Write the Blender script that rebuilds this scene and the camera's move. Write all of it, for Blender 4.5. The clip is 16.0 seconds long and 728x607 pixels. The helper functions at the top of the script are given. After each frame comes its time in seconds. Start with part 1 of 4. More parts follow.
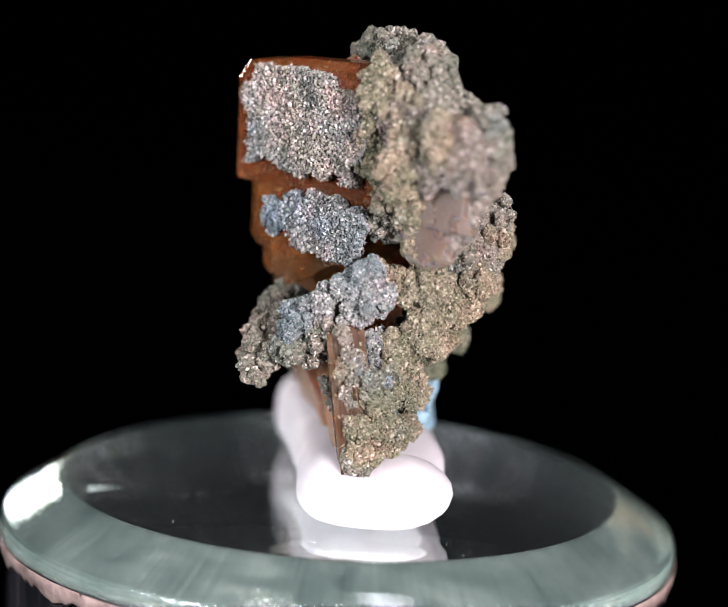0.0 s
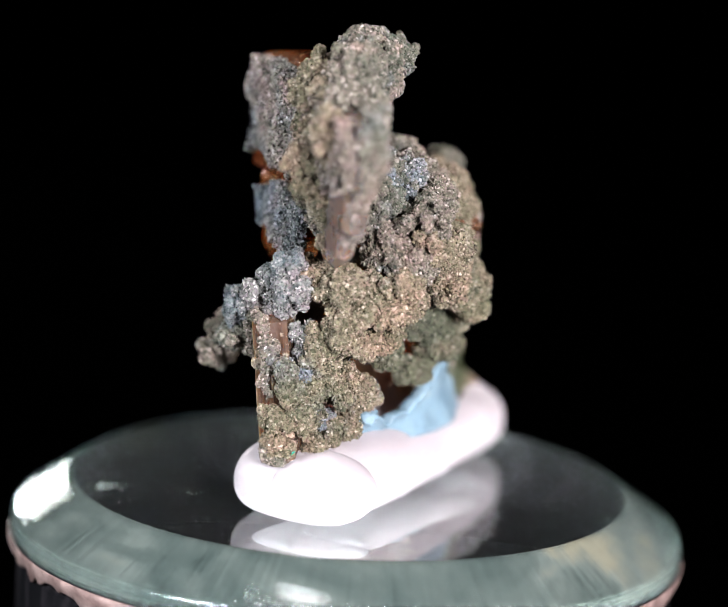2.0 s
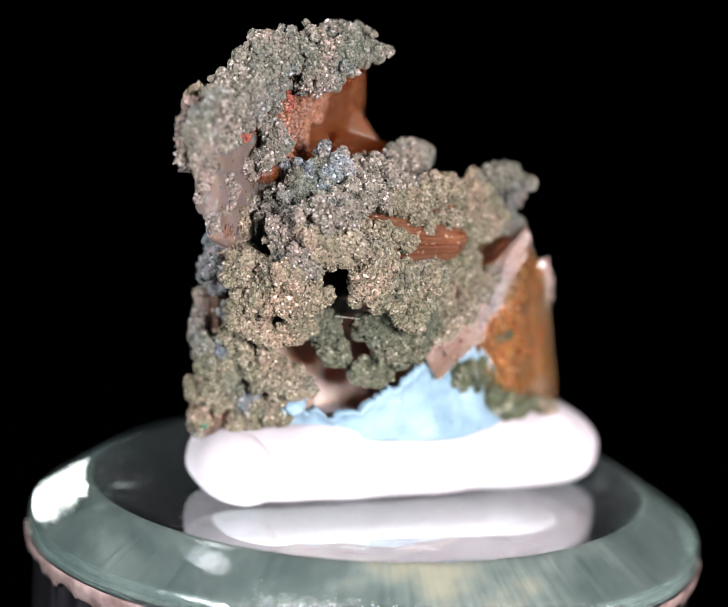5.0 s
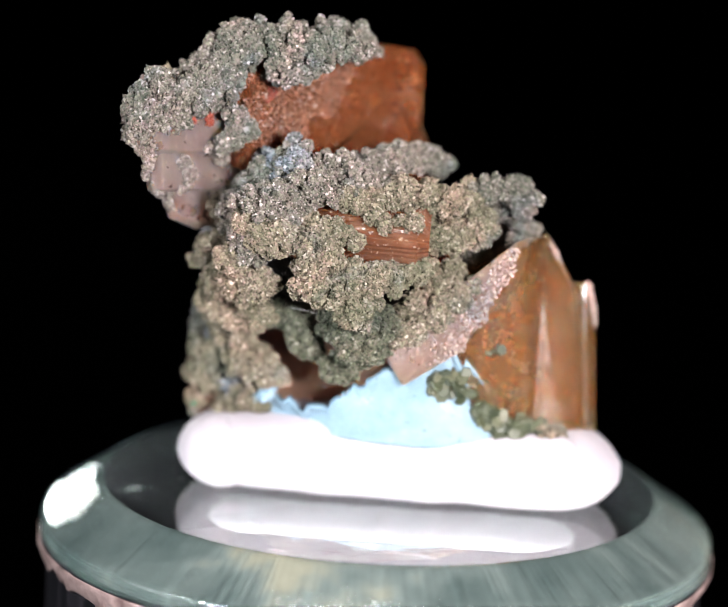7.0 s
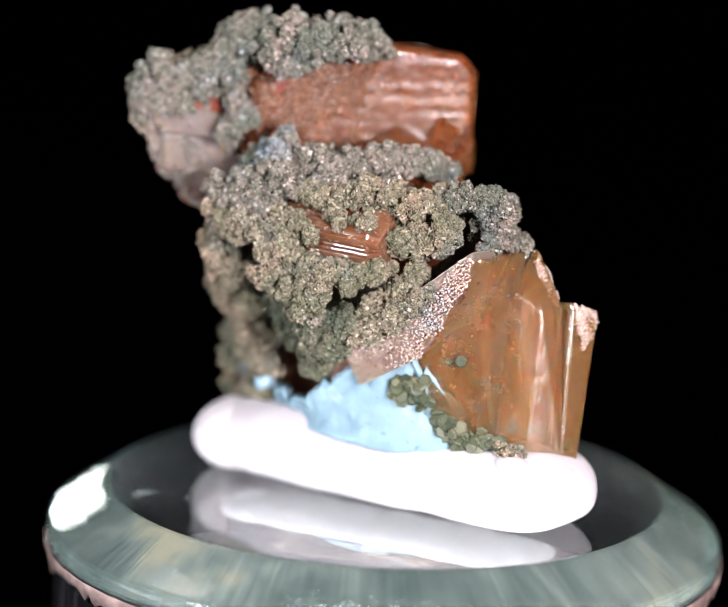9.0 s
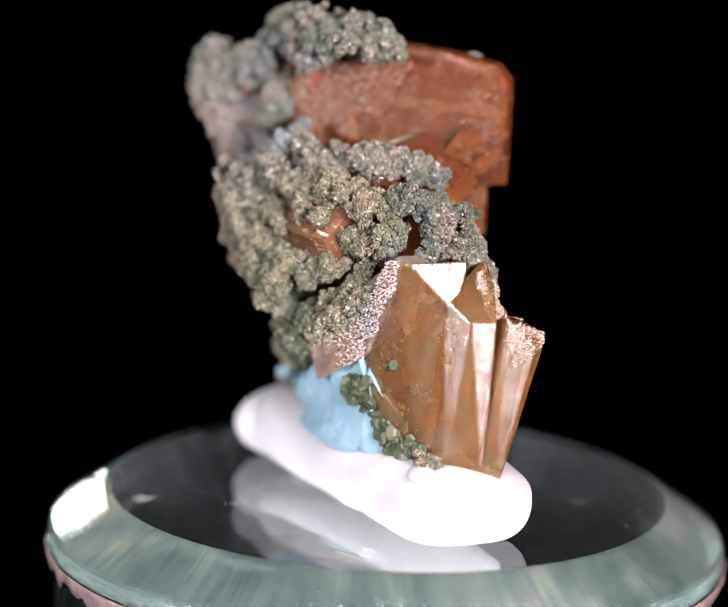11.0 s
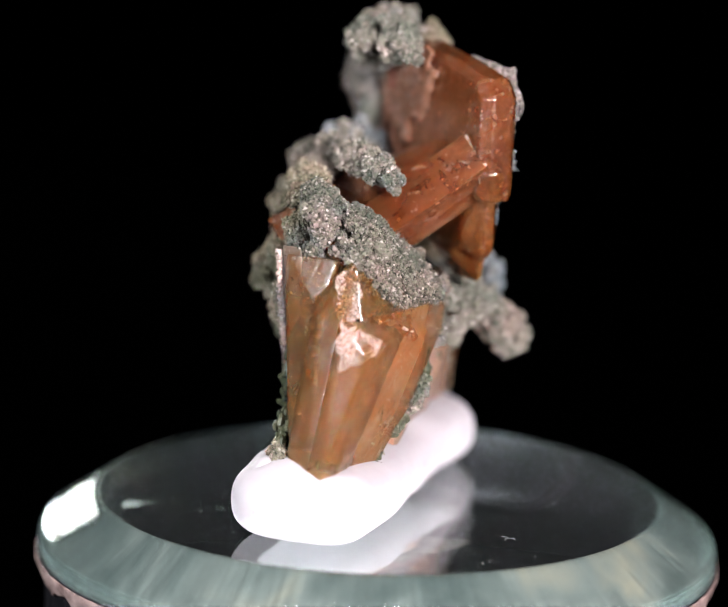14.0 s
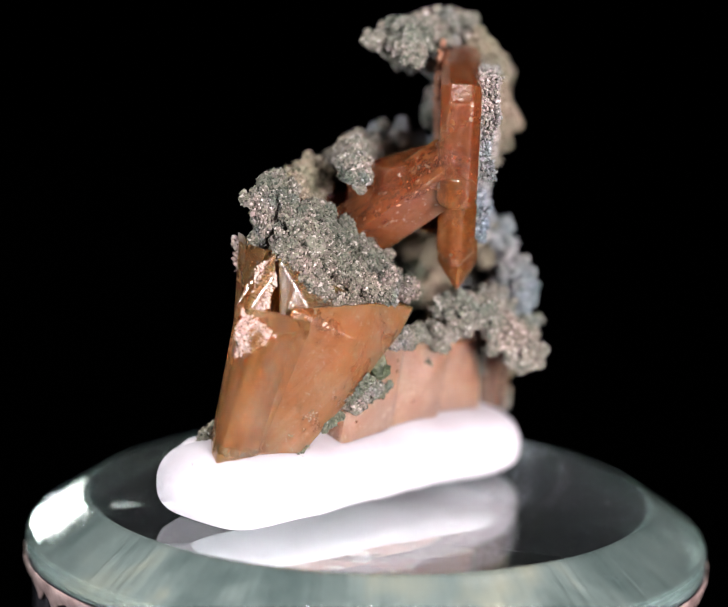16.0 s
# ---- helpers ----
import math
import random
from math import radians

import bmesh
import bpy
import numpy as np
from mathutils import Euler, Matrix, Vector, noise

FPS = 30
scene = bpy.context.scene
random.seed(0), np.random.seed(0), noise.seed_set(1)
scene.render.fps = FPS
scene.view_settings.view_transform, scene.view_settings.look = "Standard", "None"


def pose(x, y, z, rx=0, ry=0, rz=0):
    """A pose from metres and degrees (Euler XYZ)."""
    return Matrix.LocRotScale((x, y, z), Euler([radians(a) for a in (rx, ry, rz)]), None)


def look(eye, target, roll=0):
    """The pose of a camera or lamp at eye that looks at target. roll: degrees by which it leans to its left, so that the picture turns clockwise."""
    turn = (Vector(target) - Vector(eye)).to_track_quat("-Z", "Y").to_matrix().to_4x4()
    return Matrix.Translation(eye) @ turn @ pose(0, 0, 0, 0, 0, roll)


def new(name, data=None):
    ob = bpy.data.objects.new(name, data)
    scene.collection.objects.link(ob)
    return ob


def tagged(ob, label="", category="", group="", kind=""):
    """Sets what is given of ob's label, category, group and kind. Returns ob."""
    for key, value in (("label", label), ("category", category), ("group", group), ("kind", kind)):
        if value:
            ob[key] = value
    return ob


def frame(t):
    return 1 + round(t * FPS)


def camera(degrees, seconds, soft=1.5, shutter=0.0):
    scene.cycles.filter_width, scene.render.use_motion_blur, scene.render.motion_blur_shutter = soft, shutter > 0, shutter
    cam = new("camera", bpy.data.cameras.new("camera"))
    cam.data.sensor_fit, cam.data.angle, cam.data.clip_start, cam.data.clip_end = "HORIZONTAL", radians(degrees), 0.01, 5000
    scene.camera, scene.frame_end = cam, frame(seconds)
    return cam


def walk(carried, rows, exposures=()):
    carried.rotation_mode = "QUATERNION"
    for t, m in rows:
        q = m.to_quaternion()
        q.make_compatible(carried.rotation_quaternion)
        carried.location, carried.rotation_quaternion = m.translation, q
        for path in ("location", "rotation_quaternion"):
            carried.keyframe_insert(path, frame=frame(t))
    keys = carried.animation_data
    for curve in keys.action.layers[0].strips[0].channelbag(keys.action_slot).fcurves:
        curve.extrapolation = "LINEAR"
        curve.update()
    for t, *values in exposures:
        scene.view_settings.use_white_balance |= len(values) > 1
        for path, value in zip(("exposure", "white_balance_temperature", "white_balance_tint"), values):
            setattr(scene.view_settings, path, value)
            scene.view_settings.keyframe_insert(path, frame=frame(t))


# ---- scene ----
MM = 0.001

cam = camera(11.46, 16.0, soft=1.05)
EYE = Vector((0.0, -0.25955, 0.07138))
pitch, yaw = radians(12.48), radians(-0.12)
AIM = Vector((math.sin(yaw) * math.cos(pitch), math.cos(yaw) * math.cos(pitch), -math.sin(pitch)))
stand = look(EYE, EYE + AIM, 2.69)
walk(cam, [(0.0, stand), (16.0, stand)])
cam.data.dof.use_dof = True
cam.data.dof.focus_distance = 0.2560
cam.data.dof.aperture_fstop = 17.0

# ---- light ----
world = bpy.data.worlds.new("dark_studio")
world.use_nodes = True
scene.world = world
world.node_tree.nodes["Background"].inputs[0].default_value = (0.9, 0.95, 1.0, 1)
world.node_tree.nodes["Background"].inputs[1].default_value = 0.0


def softbox(name, eye, target, wide, high, watts, colour):
    lamp = bpy.data.lights.new(name, "AREA")
    lamp.shape, lamp.size, lamp.size_y, lamp.energy, lamp.color = "RECTANGLE", wide, high, watts, colour
    ob = new(name, lamp)
    ob.matrix_world = look(eye, target)
    return ob


softbox("lamp_front_right", (0.15, -0.30, 0.10), (0, 0, 0.008), 0.08, 0.08, 3.9, (0.99, 0.945, 0.98))
softbox("lamp_front_left", (-0.24, -0.20, 0.09), (0, 0, 0.010), 0.08, 0.08, 1.7, (0.90, 0.94, 1.0))
softbox("lamp_back_left", (-0.19, 0.46, 0.045), (0, 0, 0.0), 0.05, 0.04, 0.4, (1.0, 0.99, 0.95))
softbox("lamp_above", (-0.02, -0.06, 0.34), (0, 0, 0.015), 0.07, 0.07, 0.6, (1.0, 0.98, 0.96))

# ---- materials ----


class Nodes:
    """A small helper that builds one material's node tree."""

    def __init__(self, name):
        self.mat = bpy.data.materials.new(name)
        self.mat.use_nodes = True
        self.tree = self.mat.node_tree
        self.bsdf = self.tree.nodes["Principled BSDF"]
        self.coord = self.tree.nodes.new("ShaderNodeTexCoord")

    def link(self, a, b):
        self.tree.links.new(a, b)

    def noise(self, scale, detail=4.0, rough=0.6, stretch=None, distort=0.0):
        n = self.tree.nodes.new("ShaderNodeTexNoise")
        n.inputs["Scale"].default_value = scale
        n.inputs["Detail"].default_value = detail
        n.inputs["Roughness"].default_value = rough
        n.inputs["Distortion"].default_value = distort
        if stretch:
            m = self.tree.nodes.new("ShaderNodeMapping")
            m.inputs["Scale"].default_value = stretch
            self.link(self.coord.outputs["Object"], m.inputs["Vector"])
            self.link(m.outputs[0], n.inputs["Vector"])
        else:
            self.link(self.coord.outputs["Object"], n.inputs["Vector"])
        return n.outputs["Fac"]

    def ramp(self, fac, stops):
        r = self.tree.nodes.new("ShaderNodeValToRGB")
        els = r.color_ramp.elements
        while len(els) < len(stops):
            els.new(0.5)
        for e, (p, c) in zip(els, stops):
            e.position, e.color = p, (*c, 1) if len(c) == 3 else c
        self.link(fac, r.inputs[0])
        return r.outputs[0]

    def mix(self, fac, a, b, blend="MIX"):
        m = self.tree.nodes.new("ShaderNodeMix")
        m.data_type, m.blend_type = "RGBA", blend
        for sock, v in ((m.inputs[0], fac), (m.inputs[6], a), (m.inputs[7], b)):
            if isinstance(v, (int, float)):
                sock.default_value = v
            elif isinstance(v, tuple):
                sock.default_value = (*v, 1)
            else:
                self.link(v, sock)
        return m.outputs[2]

    def island(self):
        return self.tree.nodes.new("ShaderNodeNewGeometry").outputs["Random Per Island"]

    def bump(self, fac, strength, distance):
        b = self.tree.nodes.new("ShaderNodeBump")
        b.inputs["Strength"].default_value = strength
        b.inputs["Distance"].default_value = distance
        self.link(fac, b.inputs["Height"])
        self.link(b.outputs[0], self.bsdf.inputs["Normal"])

    def set(self, **kw):
        for k, v in kw.items():
            k = k.replace("_", " ")
            if isinstance(v, (int, float)):
                self.bsdf.inputs[k].default_value = v
            elif isinstance(v, tuple):
                self.bsdf.inputs[k].default_value = v if len(v) != 3 or k == "Subsurface Radius" else (*v, 1)
            else:
                self.link(v, self.bsdf.inputs[k])


def crust_material(name, low, mid, high, tint, tint_amount, grains=True):
    """Druse of tiny crystals: every grain has its own shade, with soft zones of steel blue, olive and rosy tan."""
    n = Nodes(name)
    shade = n.island() if grains else n.noise(2200, 3, 0.7)
    leaf, rosy = [tuple(c * k for c, k in zip(mid, by)) for by in ((1.06, 1.12, 0.95), (1.36, 1.18, 1.24))]
    grain = n.ramp(shade, [(0.0, low), (0.16, tuple(c * 0.62 for c in leaf)), (0.32, tuple(c * 0.85 for c in rosy)), (0.5, leaf), (0.66, tuple(c * 1.2 for c in rosy)), (0.82, tuple(c * 1.35 for c in leaf)), (0.94, tuple(c * 0.75 for c in high)), (1.0, tuple(c * 1.1 for c in high))])
    zone = n.ramp(n.noise(170, 3, 0.6), [(0.42, (0, 0, 0)), (0.62, (tint_amount,) * 3)])
    colour = n.mix(zone, grain, n.mix(0.65, grain, tint))
    steel = n.noise(150, 4, 0.6, stretch=(0.9, 1.0, -1.0), distort=0.5)
    colour = n.mix(n.ramp(steel, [(0.52, (0, 0, 0)), (0.68, (0.75, 0.75, 0.75))]), colour, n.mix(1.0, grain, (0.62, 0.82, 1.05), "MULTIPLY"))
    blush = n.noise(240, 4, 0.65, stretch=(1.0, -1.1, 0.9))
    colour = n.mix(n.ramp(blush, [(0.5, (0, 0, 0)), (0.66, (0.6, 0.6, 0.6))]), colour, n.mix(1.0, grain, (1.45, 1.2, 1.22), "MULTIPLY"))
    fine = n.noise(2600, 3, 0.6)
    colour = n.mix(0.6, colour, n.ramp(fine, [(0.3, (0.45, 0.45, 0.43)), (0.7, (1, 1, 1))]), "MULTIPLY")
    n.set(Base_Color=colour, Roughness=n.ramp(n.island(), [(0.0, (0.85, 0.85, 0.85)), (0.95, (0.7, 0.7, 0.7)), (1.0, (0.3, 0.3, 0.3))]), Specular_IOR_Level=0.12)
    n.bump(fine, 0.5, 0.0001)
    return n.mat


def crust_pair(name, *tones):
    """The grains' material, and that of the body under them."""
    return crust_material(name, *tones), crust_material(name + "_body", *tones, grains=False)


CRUST_GREY = crust_pair("grey_crust", (0.036, 0.036, 0.03), (0.15, 0.136, 0.12), (0.52, 0.455, 0.42), (0.07, 0.098, 0.074), 0.75)
CRUST_BLUE = crust_pair("blue_grey_crust", (0.04, 0.043, 0.044), (0.17, 0.172, 0.18), (0.56, 0.53, 0.53), (0.075, 0.125, 0.15), 0.75)
CRUST_TAN = crust_pair("tan_crust", (0.042, 0.037, 0.026), (0.17, 0.145, 0.112), (0.48, 0.41, 0.33), (0.088, 0.102, 0.058), 0.75)
CRUST_GREEN = crust_pair("green_crust", (0.022, 0.025, 0.018), (0.095, 0.098, 0.072), (0.30, 0.285, 0.23), (0.042, 0.06, 0.046), 0.6)
CRUST_PLATE = crust_pair("pale_grey_druse", (0.05, 0.047, 0.042), (0.21, 0.19, 0.18), (0.60, 0.54, 0.52), (0.12, 0.15, 0.15), 0.6)
CRUST_DARK = crust_pair("dark_crust", (0.026, 0.025, 0.021), (0.128, 0.117, 0.10), (0.46, 0.40, 0.36), (0.05, 0.068, 0.052), 0.75)
CRUST_PINK = crust_pair("pinkish_crust", (0.06, 0.048, 0.042), (0.165, 0.14, 0.125), (0.46, 0.40, 0.38), (0.14, 0.125, 0.13), 0.6)
ROSE = crust_pair("rose_film", (0.18, 0.075, 0.04), (0.27, 0.13, 0.085), (0.52, 0.37, 0.31), (0.2, 0.085, 0.05), 0.7)
RED = crust_pair("red_film", (0.14, 0.03, 0.02), (0.28, 0.07, 0.05), (0.5, 0.22, 0.17), (0.2, 0.05, 0.03), 0.6)
FROST = crust_pair("frost", (0.34, 0.24, 0.20), (0.46, 0.36, 0.325), (0.68, 0.60, 0.59), (0.34, 0.22, 0.17), 0.5)


def crystal_material(name, deep, mid, pale, clear, axis, rough=0.22, grooves=0.08):
    """Cloudy translucent crystal, striated along its axis."""
    n = Nodes(name)
    turn = n.tree.nodes.new("ShaderNodeMapping")
    turn.inputs["Rotation"].default_value = Vector(axis).normalized().rotation_difference(Vector((0, 0, 1))).to_euler()
    n.link(n.coord.outputs["Object"], turn.inputs["Vector"])
    press = n.tree.nodes.new("ShaderNodeMapping")
    press.inputs["Scale"].default_value = (1, 1, 0.06)
    n.link(turn.outputs[0], press.inputs["Vector"])
    cloud = n.noise(210, 5, 0.65, distort=0.8)
    speck = n.noise(1900, 3, 0.6)
    streak = n.noise(1500, 5, 0.65)
    n.link(press.outputs[0], streak.node.inputs["Vector"])
    colour = n.ramp(cloud, [(0.3, deep), (0.47, mid), (0.58, mid), (0.76, pale)])
    colour = n.mix(grooves, colour, n.ramp(streak, [(0.32, (0.42, 0.36, 0.34)), (0.62, (1, 1, 1))]), "MULTIPLY")
    vein = n.noise(620, 4, 0.7)
    n.link(press.outputs[0], vein.node.inputs["Vector"])
    colour = n.mix(n.ramp(vein, [(0.5, (0, 0, 0)), (0.7, (0.28, 0.28, 0.28))]), colour, tuple(min(0.8, c * 1.15) for c in pale))
    colour = n.mix(n.ramp(speck, [(0.6, (0, 0, 0)), (0.72, (0.5, 0.5, 0.5))]), colour, (0.75, 0.6, 0.5))
    veil = n.noise(330, 5, 0.7, distort=0.4)
    colour = n.mix(n.ramp(veil, [(0.52, (0, 0, 0)), (0.72, (0.3, 0.3, 0.3))]), colour, tuple(min(0.8, c * 1.2 + 0.05) for c in pale))
    flaw = n.noise(420, 4, 0.7, stretch=(1.0, 1.0, -0.7))
    colour = n.mix(n.ramp(flaw, [(0.6, (0, 0, 0)), (0.72, (0.25, 0.25, 0.25))]), colour, tuple(c * 0.35 + d for c, d in zip(deep, (0.02, 0.022, 0.012))))
    n.set(Base_Color=colour, Roughness=n.ramp(n.noise(700, 4), [(0.3, (rough * 0.75,) * 3), (0.7, (rough * 1.3,) * 3)]),
          Subsurface_Weight=0.75, Subsurface_Radius=(1.0, 0.5, 0.25), Subsurface_Scale=0.004,
          Transmission_Weight=clear, IOR=1.52, Specular_IOR_Level=0.35, Coat_Weight=0.3, Coat_Roughness=0.06)
    both = n.mix(0.45, streak, n.noise(420, 5, 0.7))
    cell = n.tree.nodes.new("ShaderNodeTexVoronoi")
    cell.feature, cell.inputs["Scale"].default_value = "SMOOTH_F1", 420
    n.link(turn.outputs[0], cell.inputs["Vector"])
    n.bump(n.mix(0.18, both, cell.outputs["Distance"]), 0.45 + grooves, 0.00026)
    return n.mat


AMBER_TONES = ((0.18, 0.046, 0.012), (0.34, 0.112, 0.03), (0.50, 0.22, 0.09))
RUST_TONES = ((0.17, 0.036, 0.012), (0.34, 0.10, 0.035), (0.46, 0.19, 0.09))
HONEY_TONES = ((0.44, 0.16, 0.045), (0.70, 0.34, 0.135), (0.80, 0.57, 0.42))
PALE_TONES = ((0.25, 0.155, 0.125), (0.39, 0.28, 0.25), (0.57, 0.47, 0.45))
BASE_TONES = ((0.28, 0.125, 0.07), (0.40, 0.215, 0.14), (0.56, 0.40, 0.33))
BROWN_TONES = ((0.05, 0.03, 0.022), (0.105, 0.06, 0.042), (0.26, 0.165, 0.12))


def blue_material():
    n = Nodes("blue_coating")
    c = n.ramp(n.noise(330, 5, 0.65), [(0.3, (0.12, 0.195, 0.25)), (0.55, (0.17, 0.255, 0.315)), (0.75, (0.29, 0.355, 0.40))])
    spots = n.ramp(n.noise(1500, 2, 0.5), [(0.26, (0.3, 0.3, 0.3)), (0.34, (1, 1, 1))])
    n.set(Base_Color=n.mix(0.6, c, spots, "MULTIPLY"), Roughness=0.6, Subsurface_Weight=0.2, Subsurface_Radius=(0.5, 0.7, 0.9), Subsurface_Scale=0.0006)
    n.bump(n.noise(900, 4, 0.6), 0.4, 0.00015)
    return n.mat


def putty_material():
    n = Nodes("white_putty")
    c = n.ramp(n.noise(120, 4, 0.6), [(0.3, (0.37, 0.335, 0.355)), (0.7, (0.44, 0.40, 0.42))])
    specks = n.ramp(n.noise(900, 2, 0.5), [(0.21, (0.45, 0.38, 0.38)), (0.245, (1, 1, 1))])
    n.set(Base_Color=n.mix(0.5, c, specks, "MULTIPLY"), Roughness=0.55, Subsurface_Weight=0.8, Subsurface_Radius=(1.0, 0.9, 0.9), Subsurface_Scale=0.0012)
    n.bump(n.noise(210, 4, 0.55), 0.35, 0.0007)
    return n.mat


def glass_material():
    n = Nodes("green_tinted_glass")
    n.set(Base_Color=(0.88, 0.94, 0.935), Roughness=0.0, Transmission_Weight=0.9965, IOR=1.52)
    return n.mat


def ground_glass_material():
    """The cut rim: glass with the fine streaks that grinding left."""
    n = Nodes("ground_green_glass")
    split = n.tree.nodes.new("ShaderNodeSeparateXYZ")
    n.link(n.coord.outputs["Object"], split.inputs[0])
    turn = n.tree.nodes.new("ShaderNodeMath")
    turn.operation = "ARCTAN2"
    n.link(split.outputs[1], turn.inputs[0]), n.link(split.outputs[0], turn.inputs[1])
    join = n.tree.nodes.new("ShaderNodeCombineXYZ")
    n.link(turn.outputs[0], join.inputs[0]), n.link(split.outputs[2], join.inputs[1])
    streak, wave = n.noise(90, 4, 0.7), n.noise(16, 5, 0.7, distort=1.0)
    for s in (streak, wave):
        n.link(join.outputs[0], s.node.inputs["Vector"])
    fine, blot = n.noise(1300, 3, 0.6), n.noise(75, 4, 0.65, distort=0.6)
    # the yellowish end of the ramp paints golden caustic glints into the colour
    c = n.ramp(blot, [(0.36, (0.62, 0.88, 0.82)), (0.55, (0.76, 0.94, 0.86)), (0.66, (0.94, 0.94, 0.70))])
    n.set(Base_Color=c, Roughness=n.ramp(streak, [(0.35, (0.02, 0.02, 0.02)), (0.7, (0.09, 0.09, 0.09))]),
          Transmission_Weight=n.ramp(n.mix(0.35, blot, streak), [(0.36, (0.965, 0.965, 0.965)), (0.5, (0.91, 0.91, 0.91)), (0.64, (0.80, 0.80, 0.80))]), IOR=1.52, Coat_Weight=0.25, Coat_Roughness=0.03)
    n.bump(n.mix(0.25, n.mix(0.5, streak, wave), fine), 0.15, 0.0006)
    return n.mat


def pedestal_material():
    n = Nodes("black_polished_stone")
    c = n.ramp(n.noise(700, 4, 0.6, stretch=(1, 1, 0.12)), [(0.45, (0.006, 0.006, 0.007)), (0.75, (0.03, 0.026, 0.03))])
    n.set(Base_Color=c, Roughness=0.25)
    n.bump(n.noise(900, 3, 0.6, stretch=(1, 1, 0.1)), 0.2, 0.0001)
    return n.mat


def glue_material():
    n = Nodes("pink_glue")
    c = n.ramp(n.noise(500, 4, 0.6), [(0.3, (0.10, 0.06, 0.055)), (0.65, (0.34, 0.24, 0.22))])
    n.set(Base_Color=c, Roughness=0.45)
    n.bump(n.noise(1200, 3, 0.6), 0.5, 0.0002)
    return n.mat


def black_cloth():
    n = Nodes("black_velvet")
    c = n.ramp(n.noise(300, 4, 0.6), [(0.3, (0.0001, 0.0001, 0.0001)), (0.7, (0.0002, 0.0002, 0.0002))])
    n.set(Base_Color=c, Roughness=1.0, Specular_IOR_Level=0.0)
    return n.mat


BLUE, PUTTY, GLASS, GROUND_GLASS, STONE, GLUE, VELVET = blue_material(), putty_material(), glass_material(), ground_glass_material(), pedestal_material(), glue_material(), black_cloth()



def dust_material():
    n = Nodes("pale_dust")
    n.set(Base_Color=n.ramp(n.island(), [(0.0, (0.04, 0.04, 0.04)), (1.0, (0.3, 0.3, 0.29))]), Roughness=0.9)
    return n.mat


DUST = dust_material()


def mirror_material():
    n = Nodes("dark_mirror")
    n.set(Base_Color=n.ramp(n.noise(90, 3), [(0.3, (0.85, 0.84, 0.84)), (0.7, (0.92, 0.91, 0.91))]), Metallic=1.0, Roughness=0.0)
    return n.mat


MIRROR = mirror_material()


def flake_material():
    n = Nodes("olive_flakes")
    c = n.ramp(n.island(), [(0.0, (0.02, 0.028, 0.014)), (0.6, (0.055, 0.062, 0.032)), (1.0, (0.12, 0.115, 0.07))])
    c = n.mix(0.5, c, n.ramp(n.noise(2200, 3, 0.6), [(0.3, (0.5, 0.5, 0.5)), (0.7, (1, 1, 1))]), "MULTIPLY")
    n.set(Base_Color=c, Roughness=0.45, Specular_IOR_Level=0.4)
    n.bump(n.noise(3000, 3, 0.6), 0.4, 0.0001)
    return n.mat


FLAKE = flake_material()

# ---- mesh helpers ----
rng = np.random.default_rng(7)


def mesh_object(name, verts, faces, mat, parent=None, label="", smooth=False, kind=""):
    me = bpy.data.meshes.new(name)
    me.from_pydata([tuple(v) for v in verts], [], [tuple(f) for f in faces])
    me.materials.append(mat)
    me.validate()
    me.polygons.foreach_set("use_smooth", [smooth] * len(me.polygons))
    me.update()
    ob = new(name, me)
    if parent is not None:
        ob.parent = parent
    return tagged(ob, label, kind=kind)


def ico(level):
    bm = bmesh.new()
    bmesh.ops.create_icosphere(bm, subdivisions=level, radius=1.0)
    v = np.array([x.co[:] for x in bm.verts])
    f = np.array([[x.index for x in y.verts] for y in bm.faces])
    bm.free()
    return v, f


ICO1, ICO2, ICO3 = ico(1), ico(2), ico(3)
OCTA = (np.array([(1, 0, 0), (0, 1, 0), (-1, 0, 0), (0, -1, 0), (0, 0, 1.25), (0, 0, -1.25)], float),
        np.array([(0, 1, 4), (1, 2, 4), (2, 3, 4), (3, 0, 4), (1, 0, 5), (2, 1, 5), (3, 2, 5), (0, 3, 5)]))


def turns(n):
    """n random turns."""
    q = rng.normal(size=(n, 4))
    q /= np.linalg.norm(q, axis=1)[:, None]
    w, x, y, z = q.T
    return np.stack([1 - 2 * (y * y + z * z), 2 * (x * y - z * w), 2 * (x * z + y * w), 2 * (x * y + z * w), 1 - 2 * (x * x + z * z), 2 * (y * z - x * w),
                     2 * (x * z - y * w), 2 * (y * z + x * w), 1 - 2 * (x * x + y * y)], 1).reshape(n, 3, 3)


def scatter(shape, places, sizes, stretch=0.35):
    """Copies of a small rough shape, joined: vertices and faces."""
    v, f = shape
    n = len(places)
    scale = sizes[:, None] * (1 + stretch * rng.uniform(-1, 1, (n, 3)))
    rough = 1 + 0.16 * rng.normal(size=(n, len(v), 1))
    pts = np.einsum("nij,nkj->nki", turns(n), v[None] * rough * scale[:, None, :]) + places[:, None, :]
    faces = f[None] + (np.arange(n) * len(v))[:, None, None]
    return pts.reshape(-1, 3), faces.reshape(-1, 3)


def beads(lines, step=0.45):
    """Spheres (x, y, z, r) strung along lines of such spheres."""
    out = []
    for line in lines:
        line = np.array(line, float)
        out.append(line[0])
        for a, b in zip(line[:-1], line[1:]):
            d = np.linalg.norm(b[:3] - a[:3])
            k = max(1, int(d / (step * max(0.3, (a[3] + b[3]) / 2))))
            for i in range(1, k + 1):
                out.append(a + (b - a) * i / k)
    out = np.array(out)
    out[:, :3] += rng.normal(size=(len(out), 3)) * out[:, 3:] * 0.2
    out[:, 3] *= rng.uniform(0.62, 1.22, len(out))
    return out


